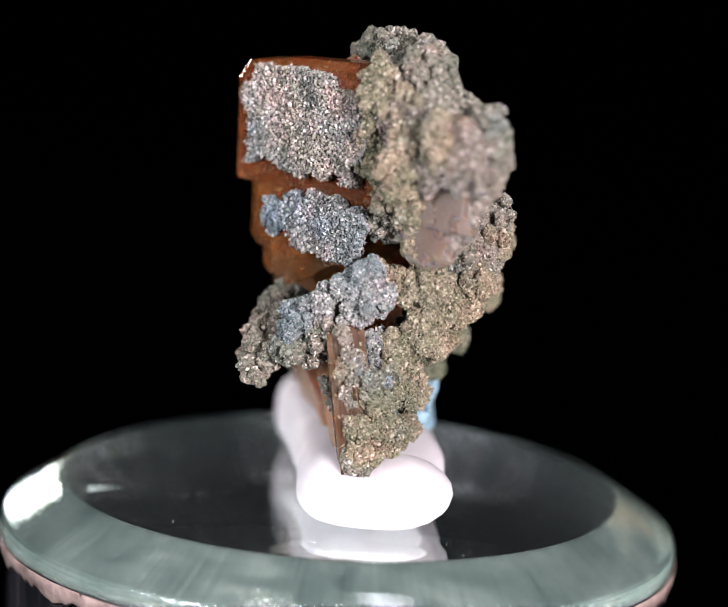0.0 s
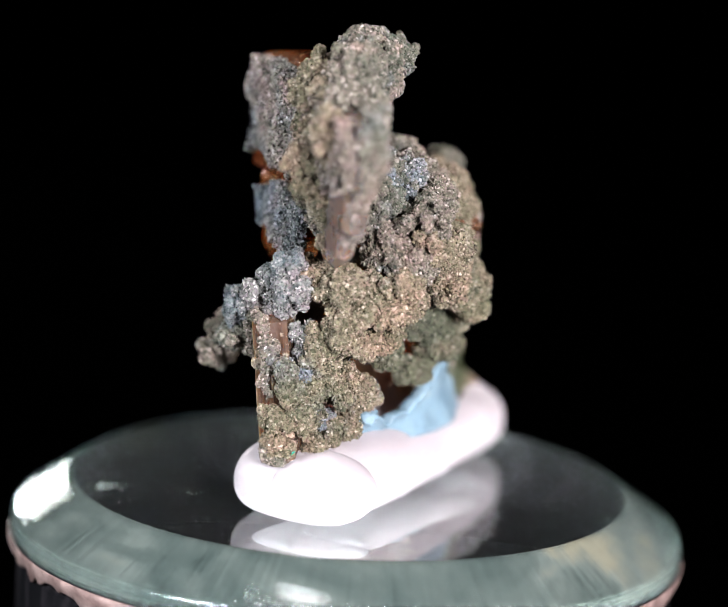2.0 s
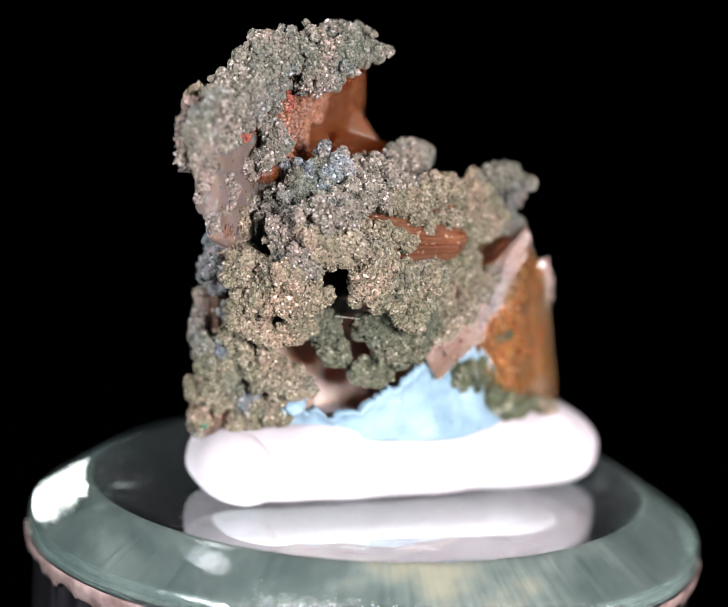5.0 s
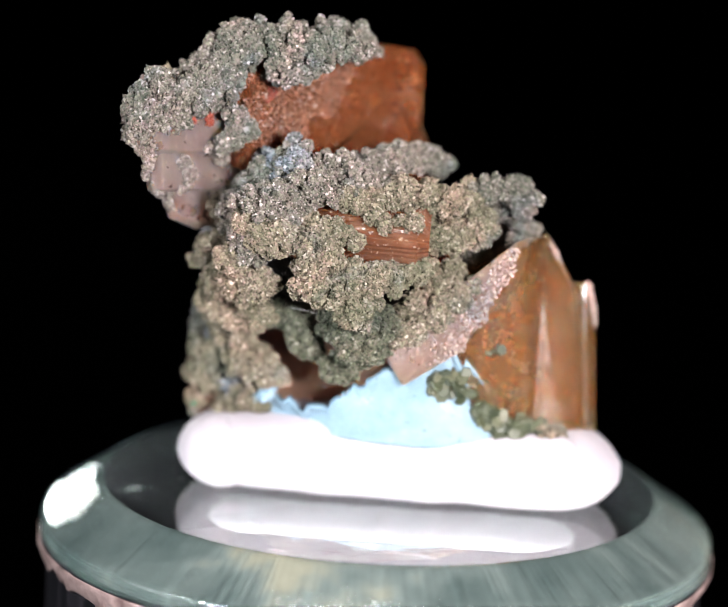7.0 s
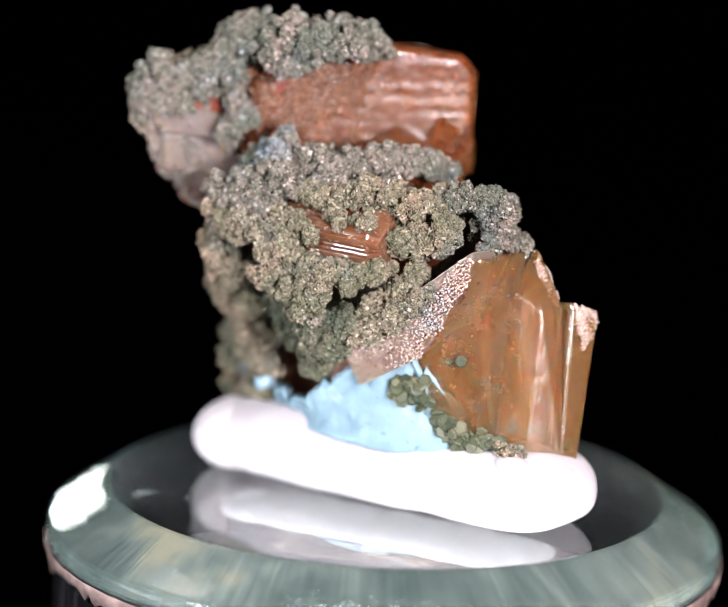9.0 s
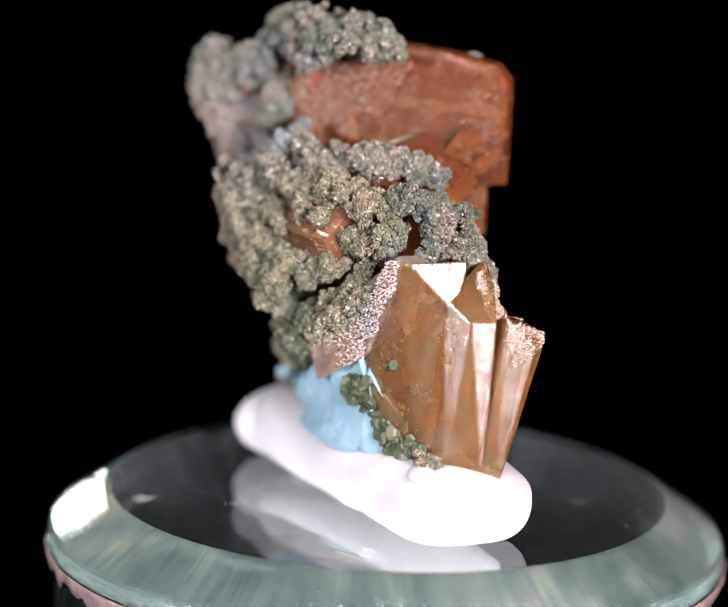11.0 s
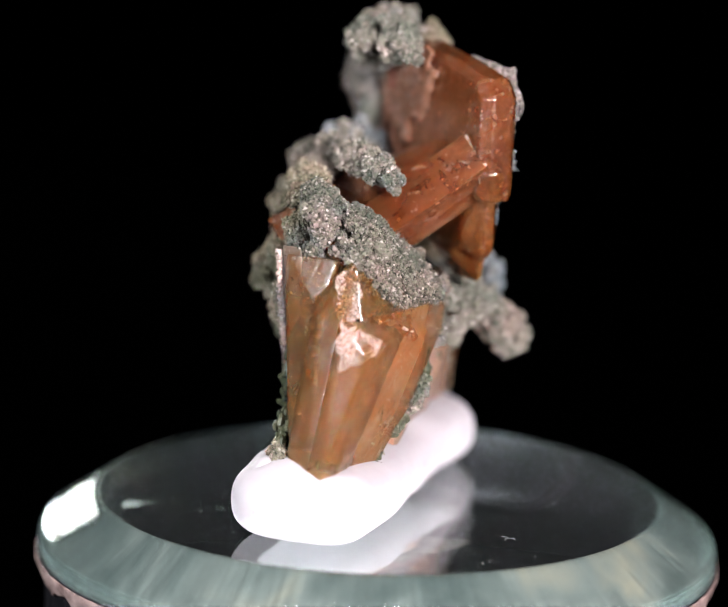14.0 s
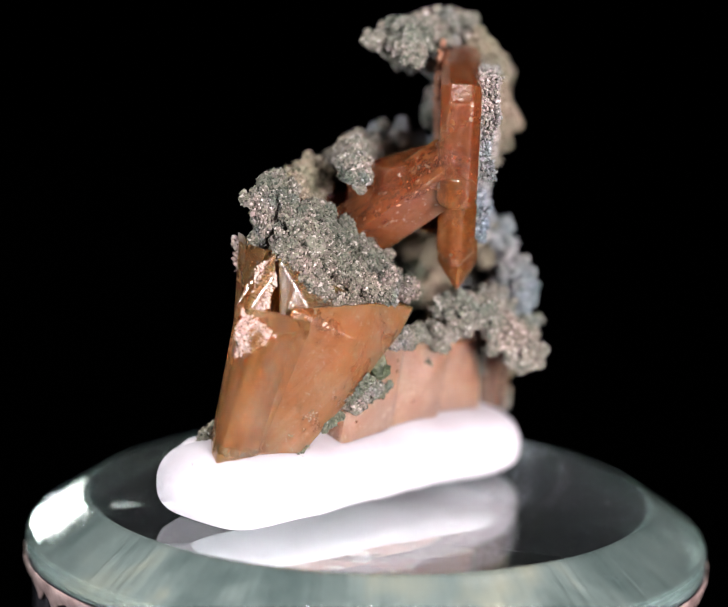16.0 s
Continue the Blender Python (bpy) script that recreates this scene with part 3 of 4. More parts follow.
def specimen():
    root = tagged(new("mineral_specimen"), "amber crystal cluster with grey druse and pale blue coating", "mineral")
    U, N = Vector((0.72, -0.69, 0)), Vector((0.69, 0.72, 0))

    def at(u, n, z):
        return (U.x * u + N.x * n, U.y * u + N.y * n, z)

    def plate(name, outline, n0, n1, mat, label, thin=0.35, taper=0.75):
        """A tabular crystal: an outline in the plate's plane, with chisel edges."""
        mid = Vector((sum(p[0] for p in outline) / len(outline), sum(p[1] for p in outline) / len(outline)))
        pts, nm, half = [], (n0 + n1) / 2, (n1 - n0) / 2
        for u, z in outline:
            d = (mid - Vector((u, z))).normalized()
            pts += [at(u, nm - half * thin, z), at(u, nm + half * thin, z)]
            iu, iz = u + d.x * half * taper, z + d.y * half * taper
            pts += [at(iu, n0, iz), at(iu, n1, iz)]
        return gem(name, pts, mat, root, label)

    along = Vector(at(1, 0, 0))
    rust, amber = crystal_material("rust_plate", *RUST_TONES, 0.75, along), crystal_material("amber_lath", *AMBER_TONES, 0.75, Vector((0.1, 0, 1)))
    pale_plate = crystal_material("pale_plate", *PALE_TONES, 0.7, Vector((0, 0, 1)), 0.3)
    plate("upper_plate", [(-8.2, 30.4), (-7.2, 31.6), (-3, 32.3), (4, 32.8), (9, 31.5), (9.5, 24), (6, 22.4), (-8.1, 22.8)], -7.0, -4.1, rust, "rust-brown tabular crystal", 0.55, 0.5)
    plate("upper_lip", [(-8.4, 25.0), (-8.3, 22.8), (-2, 22.0), (0, 24.6)], -6.2, -4.4, amber, "amber striated lath")
    plate("middle_lath", [(-6.7, 23.5), (-6.7, 18.9), (-6.0, 18.2), (3, 17.9), (6, 22.5), (2, 24)], -7.2, -4.4, amber, "amber striated lath", 0.25, 1.2)
    plate("lower_lath", [(-5.5, 19.5), (-5.4, 16.9), (-4.8, 16.3), (-1.5, 16.2), (3, 18.5), (3, 21.5), (-5.4, 21.5)], -7.5, -4.6, amber, "amber striated lath", 0.05, 1.7)
    plate("pale_plate", [(8, 30.8), (14.4, 30.6), (16.6, 29.4), (17.5, 27.4), (17.3, 25.9), (16.0, 24.9), (8, 24.5)], -7.3, -5.1, pale_plate, "pale pinkish translucent crystal")
    plate("pale_step", [(8, 25.5), (15.9, 25.5), (15.6, 22.3), (8, 21.8)], -7.2, -5.4, pale_plate, "pale pinkish translucent crystal")
    plate("pale_tip", [(8.5, 22.8), (14.4, 22.8), (13.8, 20.2), (11.5, 19.2), (9.5, 19.6)], -7.1, -5.7, pale_plate, "pale pinkish translucent crystal", 0.2)
    for spot in ([at(10.2, -5.08, 26.8), at(12.4, -5.08, 27.2), at(12.8, -5.08, 28.8), at(10.8, -5.08, 28.6)], [at(6.6, -4.08, 28.4), at(7.8, -4.08, 28.8), at(7.4, -4.08, 31.2), at(6.4, -4.08, 30.8)]):
        face_crust("red_stain", spot, RED, root, "raspberry-red stain", 0.04, 0.06, 0.09, 1.0, tuple(N))
    # druse on the plate
    face_crust("plate_druse", [at(-5.6, -7.0, 24.6), at(-6.2, -6.9, 28.6), at(-4.4, -7.0, 31.8), at(2.0, -7.1, 32.0), at(6.5, -7.2, 29), at(5.5, -7.1, 24.4), at(0, -7.1, 24.2)][::-1], CRUST_PLATE, root, "sparkling grey druse", 1.0)
    face_crust("lath_druse", [at(-3.6, -7.0, 19.9), at(-4.4, -7.0, 21.4), at(-2, -7.0, 22.9), at(3, -7.0, 23.4), at(6.5, -7, 21.6), at(5.5, -7, 18.6), at(1, -7, 19.0)][::-1], CRUST_BLUE, root, "blue-grey druse", 1.0)
    crust("crust_cap", [[(-1.8, -1.4, 32.75, 0.8), (0.5, -3.0, 33.35, 1.2), (1.8, -5.5, 33.15, 1.6), (2.6, -8.5, 32.95, 1.8), (3.8, -11.5, 31.75, 2.0), (5.2, -13.4, 29.55, 1.5), (6.4, -14.6, 27.15, 0.9)],
                        [(2.4, -1.5, 33.15, 0.8), (2.8, -4.0, 33.15, 1.2), (3.6, -7.0, 32.35, 1.2), (3.4, -5.6, 31.15, 0.7)], [(5.0, -9.8, 30.95, 0.8), (5.6, -11.4, 29.15, 0.7)],
                        [(7.2, -14.4, 29.55, 0.8), (7.8, -15.0, 27.95, 0.7)]], CRUST_GREY, root, "grey sugary crust on the ridge", globes=0.03)
    crust("side_crust", [[(0.2, -9.4, 31.2, 1.4), (1.8, -11.8, 30.2, 1.5), (2.2, -12.4, 27.6, 1.4), (1.8, -12.6, 25.4, 1.1), (2.8, -11.8, 22.8, 1.1), (2.8, -11.2, 20.6, 1.0)],
                         [(4.4, -14.2, 29.0, 1.1), (4.6, -14.4, 26.6, 0.9)], [(2.8, -11.4, 29.4, 1.3), (3.2, -12.2, 26.8, 1.3), (3.4, -12.4, 25.0, 0.9)], [(-0.6, -9.4, 29.0, 1.1), (0.0, -10.2, 26.4, 1.2), (0.6, -10.8, 24.0, 1.1)], [(1.2, -13.0, 27.2, 0.8), (0.4, -13.6, 26.6, 0.6)], [(4.2, -14.8, 29.8, 0.7), (3.8, -14.6, 28.2, 0.7)]], CRUST_TAN, root, "rough tan-grey crust", globes=0.05)
    crust("plate_crust", [[(7.8, -14.9, 30.4, 0.7), (7.2, -14.0, 29.4, 0.8), (6.0, -12.6, 30.2, 0.8), (4.8, -10.6, 31.0, 0.8)], [(8.2, -15.6, 28.4, 0.6), (7.4, -14.4, 27.6, 0.6), (6.2, -13.0, 28.6, 0.7), (5.4, -11.8, 29.2, 0.6)],
                          [(4.8, -10.0, 28.4, 0.5), (4.2, -9.0, 27.0, 0.6), (5.2, -10.4, 25.8, 0.6)], [(2.4, -6.4, 31.6, 0.5), (3.0, -7.6, 30.8, 0.6)], [(7.8, -15.4, 29.6, 0.6), (8.2, -15.9, 28.2, 0.6), (8.0, -15.8, 26.8, 0.45)]], CRUST_GREY, root, "patchy grey crust on the pale plate", globes=0.05)
    face_crust("plate_back_druse", [at(7.5, -7.2, 31), at(14.4, -7.2, 30.8), at(17.2, -6.8, 28.6), at(17.2, -6.8, 26.4), at(15.0, -7.2, 25.8), at(12.0, -7.2, 25.2), at(8, -7.2, 24.4)], CRUST_PINK, root, "pale pinkish sugary druse", 0.8, out=tuple(-N))
    face_crust("plate_front_druse", [at(12.8, -5.1, 30.6), at(16.4, -5.2, 29.6), at(17.4, -5.6, 27.4), at(16.9, -5.5, 26.6), at(14.8, -5.2, 27.2), at(13.2, -5.1, 28.6)], CRUST_PINK, root, "pale pinkish sugary druse", 0.5, out=tuple(N))
    face_crust("plate_sheen_druse", [at(-1.0, -4.1, 31.6), at(1.2, -4.1, 27.6), at(6.0, -4.1, 25.0), at(9.0, -4.3, 26.0), at(9.4, -4.3, 30.8), at(5, -4.1, 32)], ROSE, root, "frosted pinkish sparkle", 0.1, 0.07, 0.17, 1.7, tuple(N))
    crust("plate_edge_crust", [[(*at(17, -6, 28.6), 0.6), (*at(17, -6, 26.6), 0.55), (*at(16, -6, 25.2), 0.6)], [(*at(15.9, -6.1, 25), 0.5), (*at(15.4, -6.2, 23.4), 0.5), (*at(14.9, -6.2, 22.4), 0.4)], [(*at(13.6, -5.5, 24.6), 0.35), (*at(12.6, -5.3, 23.4), 0.4), (*at(13.4, -5.6, 22.4), 0.3)], [(*at(14, -6.3, 22), 0.4), (*at(13.4, -6.4, 20.6), 0.35)], [(*at(11, -5.3, 25.6), 0.4), (*at(10.2, -5.2, 24.4), 0.45)]], CRUST_PINK, root, "pale knobbly crust on the plate's edge", grain=0.11)
    # central crust
    crust("central_crust", [[(2.0, -8.8, 21.0, 1.8), (3.8, -8.4, 22.6, 1.9), (5.0, -6.0, 24.0, 1.6), (4.4, -3.4, 24.8, 1.2)], [(7.6, -7.6, 22.8, 1.4), (8.0, -6.0, 21.6, 1.4), (7.0, -4.6, 22.6, 1.3)],
                            [(5.5, -8.8, 20.0, 1.6), (7.4, -7.4, 19.4, 1.3)], [(6.4, -3.8, 23.8, 1.1), (6.4, -1.8, 23.2, 0.8)]],
          CRUST_GREY, root, "grey sugary crust", globes=0.06)
    crust("bridge_crust", [[(-0.5, -11.4, 18.0, 1.0), (-2.4, -11.0, 17.0, 1.0), (-4.0, -10.4, 15.6, 1.1), (-5.2, -9.8, 14.2, 1.1)], [(-0.2, -11.4, 18.4, 0.9), (-1.4, -11.0, 16.6, 0.9), (-1.6, -11.2, 15.2, 0.7)], [(0.8, -11.8, 17.4, 0.8), (-0.4, -11.6, 16.0, 0.7)], [(4.4, -5.2, 25.4, 0.8), (5.6, -4.6, 24.6, 0.7), (4.0, -7.4, 24.4, 0.9)]], CRUST_BLUE, root, "blue-grey druse", globes=0.04)
    crust("ridge_crust", [[(4.6, -2.8, 24.4, 1.1), (3.0, -0.6, 24.8, 1.0), (1.2, 1.6, 25.0, 0.9), (-0.6, 3.2, 25.0, 0.75), (-2.2, 4.2, 24.4, 0.65)], [(5.4, -1.0, 23.2, 0.7), (4.2, 0.8, 23.6, 0.6)]],
          CRUST_GREY, root, "grey-green crust ridge", globes=0.06)
    crust("tan_rosette_bank", [[(1.2, -10.6, 17.8, 1.2), (3.4, -10.8, 17.4, 1.3), (5.2, -9.8, 17.0, 1.2), (6.8, -8.2, 17.6, 1.2)], [(4.6, -10.6, 15.8, 0.9), (6.0, -8.8, 15.6, 0.9), (7.2, -6.4, 16.4, 0.8)],
                               [(8.6, -7.4, 20.6, 1.0), (8.6, -5.2, 19.8, 1.0), (8.4, -3.4, 19.8, 0.8)], [(0.2, -10.6, 18.0, 1.1), (-1.0, -10.2, 16.4, 1.1)],
                               [(3.4, -11.2, 15.4, 0.8), (3.6, -10.8, 13.8, 0.8), (4.4, -8.8, 13.2, 0.8), (5.4, -7.0, 13.6, 0.7)]],
          CRUST_TAN, root, "tan botryoidal rosettes", globes=0.14)
    crust("tan_rosette_loop", [[(7.8, -3.6, 17.4, 1.0), (8.0, -2.0, 16.4, 0.9), (7.8, -0.2, 15.8, 0.85), (7.4, 1.0, 16.4, 0.75), (7.2, 1.0, 17.6, 0.7)], [(7.8, -3.2, 18.8, 0.8), (7.6, -1.6, 18.6, 0.7)], [(7.8, 0.0, 15.0, 0.7), (7.6, 0.6, 14.2, 0.5)]],
          CRUST_TAN, root, "tan rosette loop", globes=0.18)
    crust("rib_crust", [[(7.0, -3.4, 21.0, 0.8), (7.2, -2.0, 20.4, 0.7), (7.2, -0.6, 20.2, 0.5)], [(6.0, 1.0, 21.4, 0.5), (5.8, 2.2, 21.0, 0.6), (5.2, 3.4, 21.4, 0.6)], [(7.2, -1.0, 17.4, 0.7), (6.6, 1.4, 17.4, 0.6), (5.8, 3.0, 17.6, 0.6), (4.8, 4.6, 18.0, 0.7)],
                       [(6.2, -1.4, 22.6, 0.5), (5.4, 0.6, 22.4, 0.5), (5.0, 1.6, 22.6, 0.5)]], CRUST_TAN, root, "tan knobbly crust", globes=0.14)
    crust("arm_crust", [[(4.4, 2.0, 23.0, 0.9), (3.8, 3.4, 22.9, 1.1), (3.2, 5.0, 22.8, 1.0), (2.0, 7.4, 22.6, 0.8)], [(3.8, 4.2, 20.2, 0.8), (3.2, 6.2, 19.8, 1.0), (2.6, 8.0, 20.2, 0.9), (2.4, 7.6, 21.4, 0.7)]],
          CRUST_TAN, root, "grey-green knobbly crust", globes=0.1)
    crust("arm_tip_crust", [[(1.8, 7.6, 22.8, 0.8), (1.0, 9.4, 23.4, 1.0), (0.6, 11.2, 23.2, 0.9)], [(0.0, 10.6, 22.4, 0.8), (0.6, 10.8, 20.4, 0.5), (1.2, 10.4, 19.4, 0.6)]], CRUST_DARK, root, "dark grey druse arm")
    crust("shoulder_crust", [[(0.4, 11.0, 22.6, 0.7), (-1.4, 10.2, 22.4, 0.9), (-2.6, 9.4, 20.8, 1.1), (-3.4, 8.4, 19.0, 1.2), (-4.8, 6.0, 16.8, 1.0), (-5.8, 4.2, 15.6, 0.8)], [(-1.0, 10.2, 20.0, 0.9), (-2.4, 8.8, 18.8, 1.1), (-3.8, 6.2, 17.2, 1.1)],
                             [(-0.4, 8.6, 22.0, 0.8), (-1.6, 8.2, 20.8, 0.9)], [(-0.2, 9.6, 21.4, 0.8), (-1.8, 8.4, 19.6, 0.9), (-3.2, 7.0, 17.8, 0.9), (-4.6, 5.0, 16.4, 0.7)], [(0.8, 10.2, 23.4, 0.7), (0.2, 9.0, 22.6, 0.8)], [(-0.8, 7.0, 21.8, 0.8), (-2.4, 5.4, 20.2, 0.9), (-4.0, 3.6, 18.2, 0.9), (-5.6, 2.2, 16.4, 0.7)], [(-2.4, 11.0, 19.8, 0.6), (-3.6, 10.0, 18.0, 0.7), (-5.0, 8.4, 16.3, 0.5)],
                             [(-1.0, 7.6, 21.6, 0.8), (-2.2, 7.4, 20.4, 0.9), (-3.6, 6.4, 18.4, 0.9)], [(-3.4, 10.4, 17.6, 0.6), (-4.8, 8.2, 16.2, 0.6), (-5.6, 6.0, 15.4, 0.5)]], CRUST_DARK, root, "dark grey druse")
    crust("wing_crust", [[(-5.4, -1.6, 14.8, 0.9), (-6.9, -4.0, 14.0, 1.1), (-7.8, -6.0, 12.4, 1.2), (-8.4, -8.6, 11.0, 0.9)], [(-1.8, -10.4, 14.8, 1.2), (-4.0, -10.2, 13.0, 1.3), (-5.8, -9.6, 12.6, 1.3), (-7.2, -8.9, 11.4, 1.2)], [(-6.0, -6.6, 13.4, 1.3), (-4.0, -8.4, 13.8, 1.3)],
                         [(-7.0, -7.6, 11.8, 1.1), (-8.0, -8.2, 10.4, 0.8)], [(-6.4, -3.0, 12.8, 0.7), (-4.6, 0.4, 12.6, 0.6)]],
          CRUST_GREY, root, "grey druse on a flat wing", globes=0.02)
    crust("foot_crust", [[(1.8, -11.0, 13.6, 0.8), (1.8, -10.6, 11.2, 0.9), (1.6, -11.0, 8.8, 0.9), (0.4, -12.0, 7.4, 0.9), (-0.4, -12.0, 6.2, 0.7)], [(2.4, -9.6, 10.6, 0.9), (3.0, -7.8, 9.2, 0.9), (3.4, -5.8, 8.8, 0.8)], [(2.6, -7.4, 6.9, 0.8), (1.4, -10.0, 6.0, 0.9)],
                        [(-1.4, -12.5, 12.0, 0.5), (-0.6, -12.8, 11.2, 0.6), (0.3, -12.5, 11.6, 0.6)], [(-0.9, -12.9, 8.4, 0.4), (-0.2, -13.0, 7.4, 0.5), (0.6, -12.8, 7.8, 0.5)], [(-0.6, -12.8, 5.8, 0.4), (0.4, -12.8, 5.9, 0.45)], [(-0.2, -12.4, 9.6, 0.6), (1.0, -12.2, 9.8, 0.7)]],
          CRUST_TAN, root, "tan botryoidal crust", globes=0.12)
    crust("pillar_druse", [[(-1.9, -12.5, 14.6, 0.4), (-1.2, -12.8, 13.0, 0.5), (-0.5, -12.9, 11.6, 0.4)], [(-1.5, -12.6, 10.4, 0.3), (-1.0, -12.8, 9.4, 0.35)], [(-1.3, -12.6, 6.0, 0.3), (-0.9, -12.8, 5.0, 0.4), (0.2, -12.8, 4.8, 0.4)]], CRUST_GREY, root, "dark druse on the prism")
    crust("foot_druse", [[(0.6, -10.8, 13.6, 0.9), (0.8, -10.6, 12.0, 1.0), (0.4, -11.2, 10.6, 0.9)], [(0.6, -11.4, 8.2, 0.8), (1.6, -10.0, 7.4, 0.8)]], CRUST_BLUE, root, "dark blue druse")
    crust("inner_crust", [[(5.0, -2.6, 13.6, 0.7), (5.4, -1.0, 13.2, 0.9), (5.6, 0.6, 13.4, 0.9), (5.2, 2.2, 13.8, 0.8)], [(5.4, -0.6, 11.8, 0.8), (5.4, 1.2, 12.0, 0.8)], [(3.2, -7.0, 15.2, 1.0), (3.4, -5.2, 13.2, 0.9), (3.6, -4.0, 11.2, 0.8)], [(4.2, -2.4, 9.6, 0.8), (4.4, -0.8, 10.0, 0.7)]],
          CRUST_GREEN, root, "dark green-grey rosettes", globes=0.18)
    for nm, lines, face in (("moss_rosette", [[(4.1, 5.6, 9.2, 0.3), (3.7, 6.6, 8.5, 0.3), (3.3, 7.6, 8.8, 0.3)], [(3.8, 6.2, 10.0, 0.3), (3.5, 7.2, 9.8, 0.3)], [(3.1, 8.6, 7.6, 0.3), (2.7, 9.8, 6.6, 0.3), (2.3, 11.2, 6.1, 0.3), (1.9, 12.8, 6.0, 0.3)],
                                               [(2.9, 9.2, 6.6, 0.3), (2.4, 10.8, 5.6, 0.3)], [(2.6, 9.4, 11.6, 0.2)]], (0.9, 0.4, 0.1)),
                            ("moss_rosette", [[(-4.5, 10.6, 8.4, 0.25), (-4.9, 9.6, 10.6, 0.25)], [(-5.6, 5.0, 11.8, 0.3), (-5.7, 4.4, 10.4, 0.3)], [(-2.9, 14.6, 5.4, 0.2), (-2.3, 15.6, 5.2, 0.2)]], (-0.9, 0.4, 0.1))):
        rosettes(nm, lines, face, root)
    crust("base_rind", [[(1.9, 13.4, 5.8, 0.3), (1.5, 14.4, 5.6, 0.3)], [(-3.2, 12.6, 6.2, 0.25), (-4.0, 11.4, 7.2, 0.25), (-4.6, 10.2, 8.6, 0.22)]], CRUST_TAN, root, "pale tan rind at the foot", globes=0.3, globe_size=0.3)
    # crystals of the middle and the foot
    rib = crystal_material("ribbed_crystal", (0.07, 0.024, 0.012), (0.13, 0.05, 0.026), (0.22, 0.10, 0.055), 0.15, Vector((-0.2, 1, -0.15)), 0.12)
    prism("ribbed_crystal", (5.7, -5.6, 20.4), (4.2, 4.6, 20.0), (0.75, 0.2, -0.75), 4.8, 3.6, rib, root, "brown crystal with bright lengthwise ribs", (0.8, 0.8, 0.7), (0.8, 0.8, 0.7), 0.3, 0.2, slots=9)
    cross = crystal_material("cross_crystal", *RUST_TONES, 0.7, Vector((7.6, 3, -6.4)))
    run = Vector((9.9, 3.8, -8.3)).normalized()
    ridge = Vector((-0.25, 0.97, 0.0))
    ridge = (ridge - run * ridge.dot(run)).normalized()
    prism("cross_crystal", (-8.4, 0.2, 25.9), (1.5, 4.0, 17.6), ridge + run.cross(ridge) * 0.8, 3.3, 3.3, cross, root, "rust-red striated crystal with a bright ridge", (0.6, 0.85, 0.8), (0.8, 0.8, 0.7), 0.05, 0.02)
    gem("cross_core", [(-4.5, -1.6, 26.6), (-6.6, 0.4, 25.6), (-4.2, 2.8, 25.0), (0, 2.8, 24.4), (4, -1, 23.4), (3, -5, 23), (-3, -3.6, 22), (-4.6, 0.6, 20.6), (0, 3, 20.2), (4, 0, 19.4), (3, -5, 19), (-2, -4, 19)], rust, root, "rust-brown crystal core")
    brown = crystal_material("brown_crystal", *BROWN_TONES, 0.2, Vector((-0.15, 0.05, 1)), 0.14)
    prism("pillar_crystal", (-0.4, -11.6, 4.4), (-1.9, -11.2, 14.9), (1, -0.3, 0), 3.0, 2.4, brown, root, "smoky brown prism", (0.2, 1, 1), (0.5, 0.7, 0.6), 0.4, 0.12, slots=7)
    honey = crystal_material("honey_prism", *HONEY_TONES, 0.88, Vector((-0.22, -0.17, 1)), 0.2, 0.06)
    gem("lead_crystal", [(-2.6, 12.3, 19.8), (-1.7, 12.4, 18.6), (-3.2, 12.8, 18.4), (0.1, 12.2, 17.0), (-0.9, 14.2, 15.6), (-2.6, 14.8, 15.6), (-3.2, 13.4, 15.6), (-1.2, 10.8, 16.6),
                        (1.7, 12.4, 4.4), (0.9, 14.7, 4.2), (-1.2, 16.5, 4.0), (-2.4, 14.8, 4.0), (0.0, 11.6, 4.2)], honey, root, "honey-coloured striated prism", 0.14)
    gem("front_crystal", [(-3.0, 15.4, 16.1), (-6.2, 15.4, 14.8), (-5.0, 16.2, 14.0), (-6.4, 12.4, 14.8), (-5.6, 11.6, 15.2), (-3.4, 12.8, 15.6), (-2.2, 16.9, 4.2), (-1.0, 16.4, 4.0), (-2.9, 15.8, 4.2), (-3.2, 14.2, 4.2), (-1.4, 13.0, 4.2)],
        honey, root, "honey-coloured striated prism", 0.14)
    broad = crystal_material("broad_honey", (0.38, 0.12, 0.035), (0.62, 0.275, 0.115), (0.78, 0.54, 0.40), 0.78, Vector((-3, -10, 11)), 0.2, 0.15)
    gem("broad_crystal", [(-4.6, 12.4, 15.9), (-6.3, 6.2, 15.9), (-6.2, 1.8, 15.1), (-4.2, 2.2, 15.4), (-3.0, 11.0, 15.8), (-6.5, 3.2, 13.6), (-6.8, 8.4, 13.8), (-5.8, 7.6, 9.0), (-4.2, 11.6, 4.2), (-3.2, 14.4, 4.2), (-1.6, 13, 4.2), (-2.2, 9.5, 4.3), (-3.2, 4.0, 12.6)], broad, root, "broad honey-coloured crystal with slanting striations", 0.14)
    gem("back_crystal", [(-2.6, 12.0, 19.3), (-4.4, 9.0, 17.4), (-5.2, 6.6, 16.2), (-1.4, 11.0, 18.4), (-3.0, 6.0, 16.2), (-3.4, 12.4, 15.0), (-2.0, 7.0, 14.0), (-4.8, 10.6, 15.4)], honey, root, "honey-coloured crystal under the dark druse", 0.12)
    pale = crystal_material("pale_wedge", (0.19, 0.10, 0.07), (0.32, 0.19, 0.145), (0.5, 0.37, 0.33), 0.6, Vector((-3.8, 8.8, 7.5)), 0.3)
